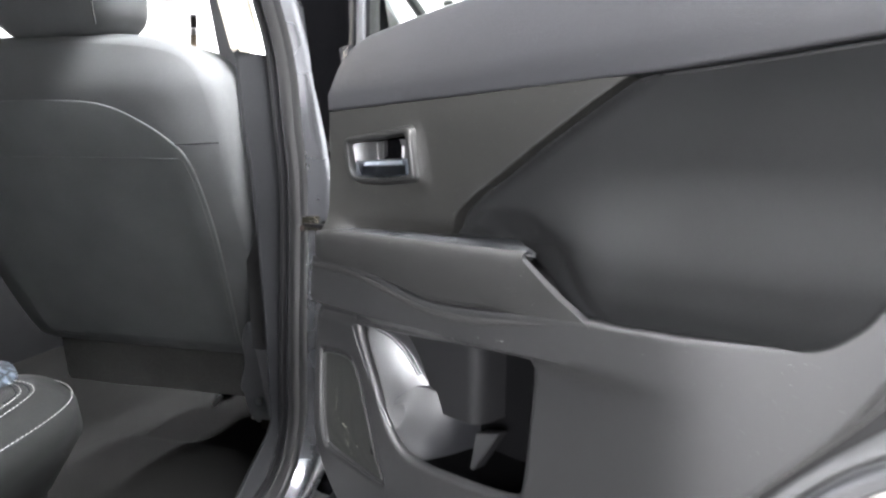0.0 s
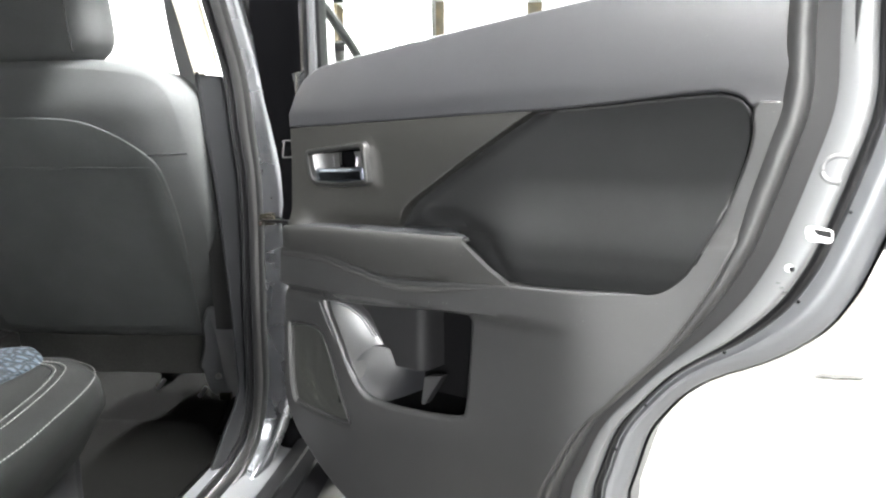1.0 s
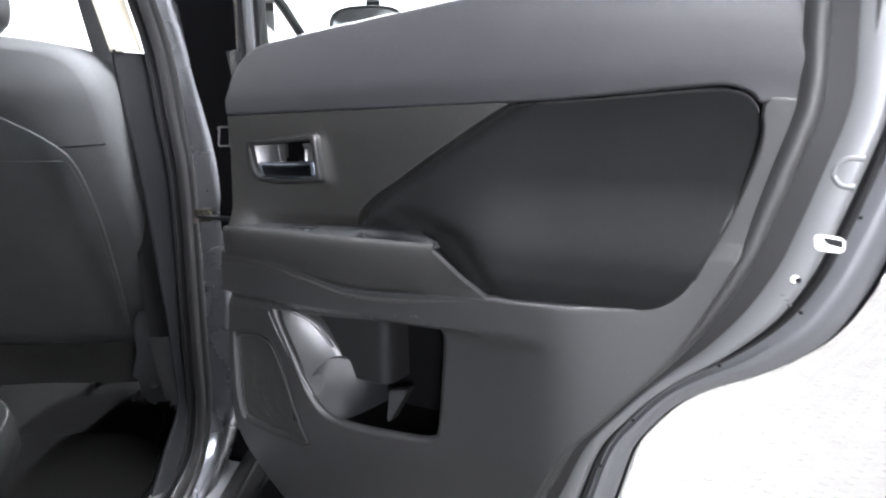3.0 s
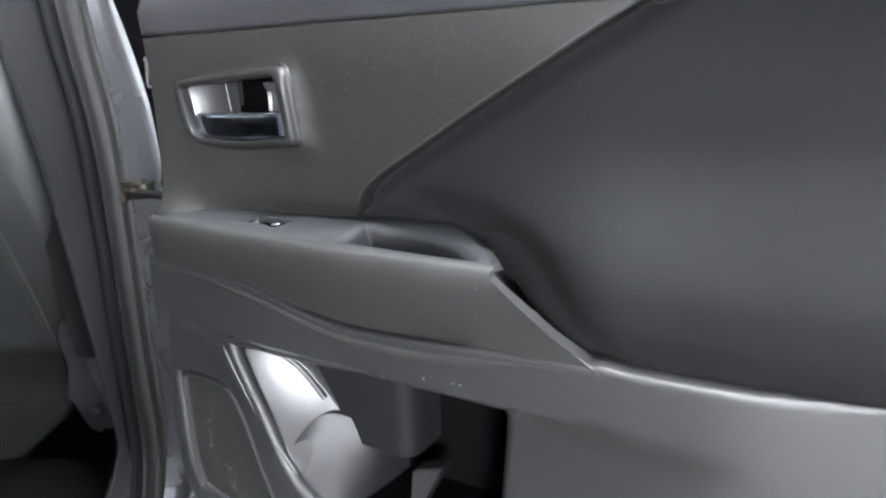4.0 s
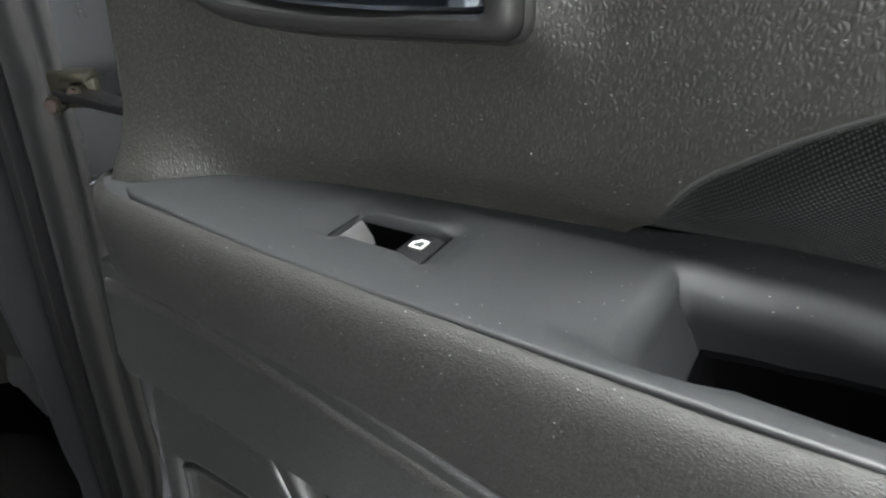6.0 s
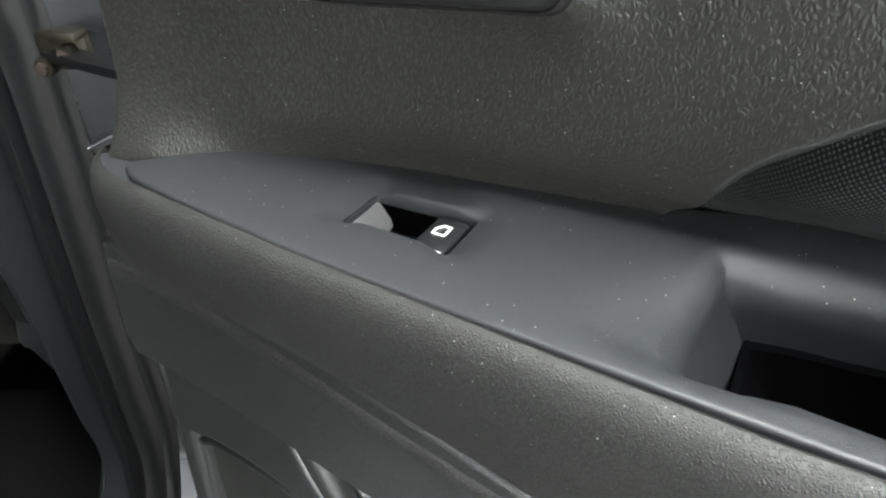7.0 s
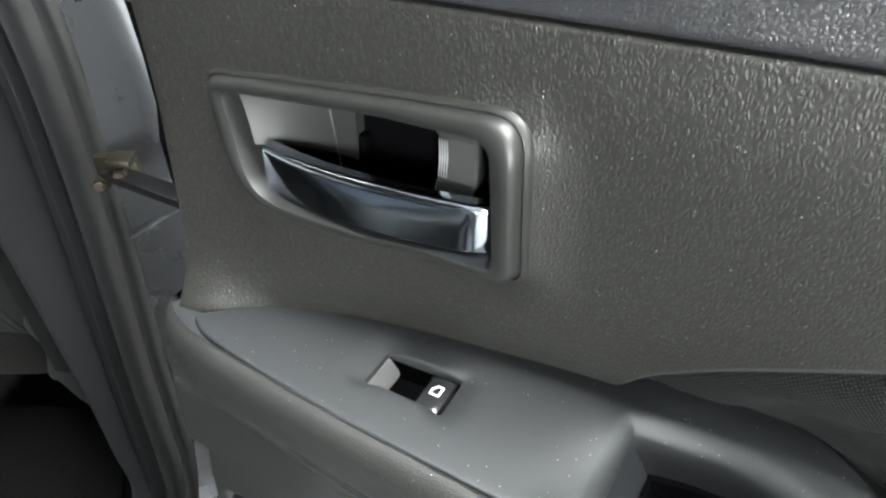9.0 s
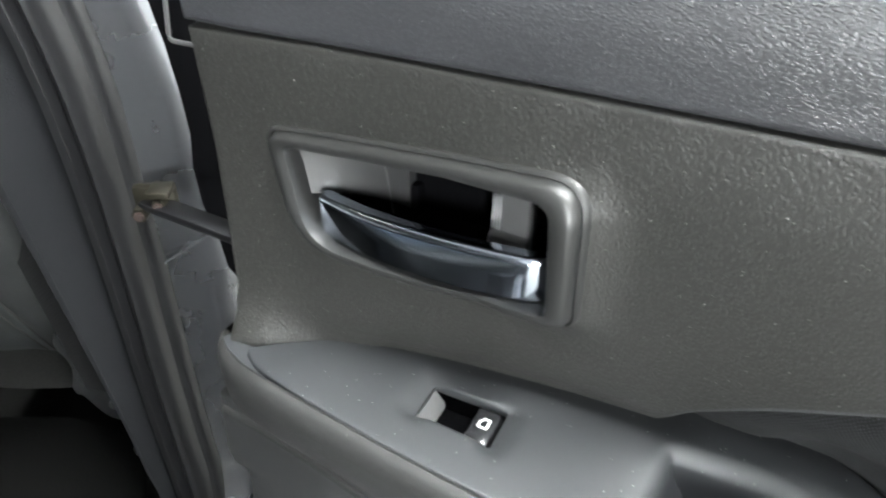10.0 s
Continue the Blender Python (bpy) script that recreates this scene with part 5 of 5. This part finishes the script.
for a, b in ((-1.156, 1.68), (-0.99, 1.62)):
    part("rail_clip", tube([car(a, b, 0.262), car(a + 0.02, b + 0.01, 0.29)], 0.006, 6), STEEL, seat)
# headrest
rows = []
for i in range(15):
    v = -1 + 2 * i / 14
    r = (1 - abs(v) ** 4) ** 0.25 if abs(v) < 1 else 0.0
    row = []
    for x in np.linspace(0, 2 * math.pi, 41)[:-1]:
        cx, sx2 = math.copysign(abs(math.cos(x)) ** 0.55, math.cos(x)), math.copysign(abs(math.sin(x)) ** 0.7, math.sin(x))
        row.append(car(HEAD_MID + 0.152 * cx * (0.90 + 0.10 * r) * max(r, 0.80), 1.02 + 0.058 * sx2 * max(r, 0.55) - 0.02 * v, 1.283 + 0.100 * v))
    rows.append(row)
headrest = part("headrest", loft(rows, closed=True, cap=True), SEAT_SIDE, seat, "dark cloth headrest", sharp=60)
part("headrest_seam", tube([car(HEAD_MID + 0.108 + 0.004 * math.sin(z * 9), 0.960 - 0.02 * (z - 1.283) / 0.1, z) for z in np.linspace(1.20, 1.37, 12)], 0.0014, 6), GLOSS_BLACK, headrest)
for a in (HEAD_MID - 0.07, HEAD_MID + 0.07):
    part("headrest_post", tube([car(a, 1.035, 1.15), car(a, 1.035, 1.20)], 0.008, 10), GLOSS_BLACK, seat)
    part("post_guide", box((a - 0.02, 1.015, 1.168), (a + 0.02, 1.055, 1.182), 0.004, car), GLOSS_BLACK, seat)

# ---- rear seat ----
rear_seat = thing("rear_seat", "dark rear bench seat cushion with white double stitching", "car seat")
EDGE = [(-0.680, 0.10), (-0.680, 0.38), (-0.703, 0.54), (-0.728, 0.653), (-0.757, 0.703), (-0.812, 0.730), (-0.90, 0.735), (-1.2, 0.732), (-1.6, 0.715), (-2.0, 0.69), (-2.04, 0.10)]


def z_cushion(a, b):
    d = min(1.0, max(0.0, (a + 1.01) / 0.33))
    return 0.655 + 0.012 * ss(0.2, 0.7, d) - 0.022 * ss(0.74, 1.15, d) + 0.012 * ss(0.5, 0.1, b)


cushion = part("cushion", sheet(spline(EDGE, 5), lambda a, b, d: car(a - 0.4 * max(0.0, d - 0.05), b - 0.4 * max(0.0, d - 0.05), z_cushion(a, b) - d), step=0.03, edge=0.055, back=0.115), CUSHION, rear_seat, "dark grey leatherette cushion bolster")
for off in (0.0, 0.011):
    ln = spline([(-0.672 - off, 0.12), (-0.676 - off, 0.40), (-0.700 - off, 0.56), (-0.728 - off, 0.660 - off * 0.5), (-0.750 - off, 0.692 - off), (-0.785 - off * 0.3, 0.704 - off), (-0.84, 0.704 - off)], 8)
    part("top_stitching", stitches([car(q[0], q[1], z_cushion(q[0], q[1]) + 0.0015) for q in ln], 0.0050, 0.0030, 0.0007), THREAD, cushion)
    part("top_seam", tube([car(q[0] - 0.005, q[1] - 0.003, z_cushion(q[0], q[1]) - 0.0008) for q in ln], 0.0016, 6), GLOSS_BLACK, cushion)
rim = even(spline([Vector((*q, 0)) for q in EDGE[:7]], 8), 60)
side = []
for p, q in zip(rim, rim[1:]):
    n = Vector((q.y - p.y, p.x - q.x, 0)).normalized() * 0.0415
    side.append(car(p.x + n.x, p.y + n.y, z_cushion(p.x, p.y) - 0.0166))
part("side_stitching", stitches(side, 0.0050, 0.0030, 0.0007), THREAD, cushion)
part("seat_insert", sheet(spline([(-0.788, 0.12), (-0.788, 0.58), (-0.794, 0.67), (-0.808, 0.714), (-0.86, 0.730), (-1.0, 0.732), (-1.5, 0.730), (-1.9, 0.69), (-1.95, 0.12)], 5), lambda a, b, d: car(a, b, z_cushion(a, b) + 0.004 + 0.024 * ss(-0.79, -0.84, a) * ss(0.79, 0.70, b) - d), step=0.03, edge=0.006, back=0.02), BLUE_CLOTH, rear_seat, "blue-grey patterned cloth seat insert")
part("seat_plinth", sheet(spline([(-0.660, 0.10), (-0.665, 0.40), (-0.695, 0.56), (-0.735, 0.66), (-0.79, 0.69), (-1.2, 0.69), (-2.0, 0.67), (-2.0, 0.10)], 5), lambda a, b, d: car(a, b, 0.552 - d), step=0.1, edge=0.01, back=0.30), PILLAR_TRIM, rear_seat, "dark grey plastic seat plinth")
part("plinth_trim", box((-0.70, 0.10, 0.44), (-0.612, 0.50, 0.52), 0.02, car, 3), PILLAR_TRIM, rear_seat, "grey side cover")
mat = tagged(new("floor_mat", mesh_of("floor_mat", sheet(rounded([(-0.74, 0.76), (-0.75, 1.20), (-0.80, 1.36), (-0.92, 1.41), (-1.26, 1.41), (-1.30, 0.76)], 0.05, 5), lambda a, b, d: car(a, b, 0.268 - d), step=0.05, edge=0.004, back=0.012), CARPET)), "dark grey carpet floor mat in the footwell", "floor mat")

# ---- the garage ----
bm = bmesh.new()
bmesh.ops.create_grid(bm, x_segments=40, y_segments=40, size=14)
setting("floor", bm, FLOOR, "pale grey studded rubber floor", "floor")
fw = 7.0
setting("wall_front", box((-9.0, fw + 0.9, 0), (5.2, fw + 1.0, 3.3), 0, car), WALL, "plain white wall", "wall")
rw = lambda b: 3.52 + 0.14 * (b - 5.01)
for nm, lo_z, hi_z, d, matl in (("wall_right", 0.0, 3.3, 0.0, WALL),):
    rows = [[car(rw(b) + d, b, z) for b in (-4.0, fw + 1.2)] for z in (lo_z, hi_z)]
    bm = loft(rows + [[q + OUT * 0.1 for q in r] for r in rows[::-1]] + [rows[0]])
    setting(nm, bm, matl, "plain white wall", "wall")
bm = loft([[car(rw(b) - d, b, z) for b in (-4.0, fw + 1.2)] for d, z in ((0.0, 0.09), (0.015, 0.085), (0.015, 0.004))])
setting("baseboard", bm, DARK_STEEL, "thin grey skirting along the white wall", "baseboard")
bm = loft([[car(rw(b) - d, b, z) for b in (-4.0, fw + 1.2)] for d, z in ((0.0, 0.006), (0.75, 0.006), (0.752, 0.0))])
setting("floor_border", bm, WALL, "smooth pale floor border along the wall", "floor")
setting("wall_left", box((-9.1, -4.0, 0), (-9.0, fw + 1.0, 3.3), 0, car), WALL, "plain white wall", "wall")
# back wall and ceiling are out of view, toned dark against bounced light
setting("wall_back", box((-9.0, -4.1, 0), (3.0, -4.0, 3.3), 0, car), BACK_WALL, "unseen plain wall darkened to cut bounced light", "wall")
setting("ceiling", box((-9.1, -4.1, 3.3), (5.3, fw + 1.1, 3.4), 0, car), CEILING, "unseen ceiling greyed to cut bounced light", "ceiling")
# frosted window in the back wall, added out of view as a light source
added_window = thing("unseen_window_1", "narrow glowing window added out of view", "window", "", "structure")
WA, WB, W0, W1 = -0.28, 0.38, 0.9, 2.1
part("pane", box((WA, -3.996, W0), (WB, -3.985, W1), 0, car), ADDED_GLOW, added_window)
for a0, a1, z0, z1 in ((WA - 0.1, WA, W0 - 0.1, W1 + 0.1), (WB, WB + 0.1, W0 - 0.1, W1 + 0.1), (WA, WB, W0 - 0.1, W0), (WA, WB, W1, W1 + 0.1), (0.03, 0.07, W0, W1)):
    part("window_frame", box((a0, -3.998, z0), (a1, -3.94, z1), 0.004, car), WALL, added_window)
# white partition boards with gaps in front of shelving
board = None
for a0, a1 in ((-8.6, -6.9), (-6.75, -5.0), (-4.88, -3.1), (-2.98, -1.92), (-1.80, -0.86), (-0.72, 0.14), (0.30, 1.20), (1.34, 2.3), (2.42, 3.6)):
    bm = box((-(a1 - a0) / 2, -0.02, 0), ((a1 - a0) / 2, 0.02, 2.9), 0.004)
    ob = tagged(new("partition_board", mesh_of("partition_board", bm, WALL)), "tall plain white partition board", "partition", "white boards along the wall")
    ob.matrix_basis = Matrix.Translation(car((a0 + a1) / 2, fw, 0)) @ pose(0, 0, 0, 0, 0, 29.0)
shelf = thing("storage_shelf", "dark storage shelving with brown boxes behind the boards", "shelf")
for i in range(9):
    part("upright", box((-8.4 + 1.4 * i, fw + 0.30, 0), (-8.34 + 1.4 * i, fw + 0.36, 2.8), 0.004, car), DARK_STEEL, shelf)
for z in (0.3, 0.95, 1.6, 2.25, 2.8):
    part("shelf_board", box((-8.4, fw + 0.28, z), (2.86, fw + 0.80, z + 0.03), 0.004, car), DARK_STEEL, shelf)
rnd = random.Random(4)
carton = None
for z in (0.33, 0.98, 1.63, 2.28):
    a = -8.3
    while a < 2.5:
        w, h = rnd.uniform(0.3, 0.5), rnd.uniform(0.28, 0.45)
        me = mesh_of("carton", box((-w / 2, -0.2, 0), (w / 2, 0.2, h), 0.004), SHELF)
        ob = tagged(new("carton", me), "brown cardboard carton on a shelf", "box", "cartons on the shelves")
        ob.matrix_basis = Matrix.Translation(car(a + w / 2, fw + 0.54, z + 0.001)) @ pose(0, 0, 0, 0, 0, 29.0)
        a += w + rnd.uniform(0.03, 0.2)
# ceiling lamps, added out of view and placed by brightness
lamp = thing("ceiling_lamp", "long white ceiling light panel added out of view", "ceiling light", "ceiling lights")
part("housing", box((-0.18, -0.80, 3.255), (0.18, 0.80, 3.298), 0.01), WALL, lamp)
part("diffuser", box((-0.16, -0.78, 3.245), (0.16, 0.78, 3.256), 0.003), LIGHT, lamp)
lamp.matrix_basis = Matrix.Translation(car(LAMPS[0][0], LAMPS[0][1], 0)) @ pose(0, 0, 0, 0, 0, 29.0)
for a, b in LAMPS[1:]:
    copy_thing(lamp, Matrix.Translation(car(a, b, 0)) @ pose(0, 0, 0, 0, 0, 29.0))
# flat scrap lying on the floor
scrap = rounded([(-0.10, -0.020), (-0.02, -0.030), (0.10, -0.012), (0.105, 0.012), (0.02, 0.026), (-0.06, 0.020)], 0.01, 3)
ob = tagged(new("paper_scrap", mesh_of("paper_scrap", sheet(scrap, lambda x, y, d: Vector((x, y, 0.0065 + 0.004 * math.sin(x * 30) ** 2 - d * 0.3)), step=0.02, edge=0.001, back=0.006), FLAP)), "pale curled paper scrap on the garage floor", "scrap")
ob.matrix_basis = Matrix.Translation((-0.085, 3.085, 0.0)) @ pose(0, 0, 0, 0, 0, 20)
# raised studs of the floor
verts, faces = [], []
for i in range(-30, 120):
    for j in range(-40, 170):
        a, b = -0.75 + 0.0352 * i, 0.9 + 0.0352 * j
        if (i + j) % 2 or a > rw(b) - 0.76 or a < -0.4:
            continue
        n0 = len(verts)
        for r, z in ((0.0145, 0.0), (0.0125, 0.0025), (0.0105, 0.0030)):
            for q in range(8):
                x = 2 * math.pi * q / 8
                verts.append(car(a + r * math.cos(x), b + r * math.sin(x), z))
        for ring in (0, 8):
            faces += [(n0 + ring + q, n0 + ring + (q + 1) % 8, n0 + ring + 8 + (q + 1) % 8, n0 + ring + 8 + q) for q in range(8)]
        faces.append(tuple(n0 + 16 + q for q in range(8)))
me = bpy.data.meshes.new("floor_studs")
me.from_pydata(verts, [], faces)
me.polygons.foreach_set("use_smooth", [True] * len(me.polygons))
me.set_sharp_from_angle(angle=radians(50))
me.materials.append(FLOOR)
tagged(new("floor_studs", me), "round raised studs of the pale rubber floor", "floor studs", "", "stuff")
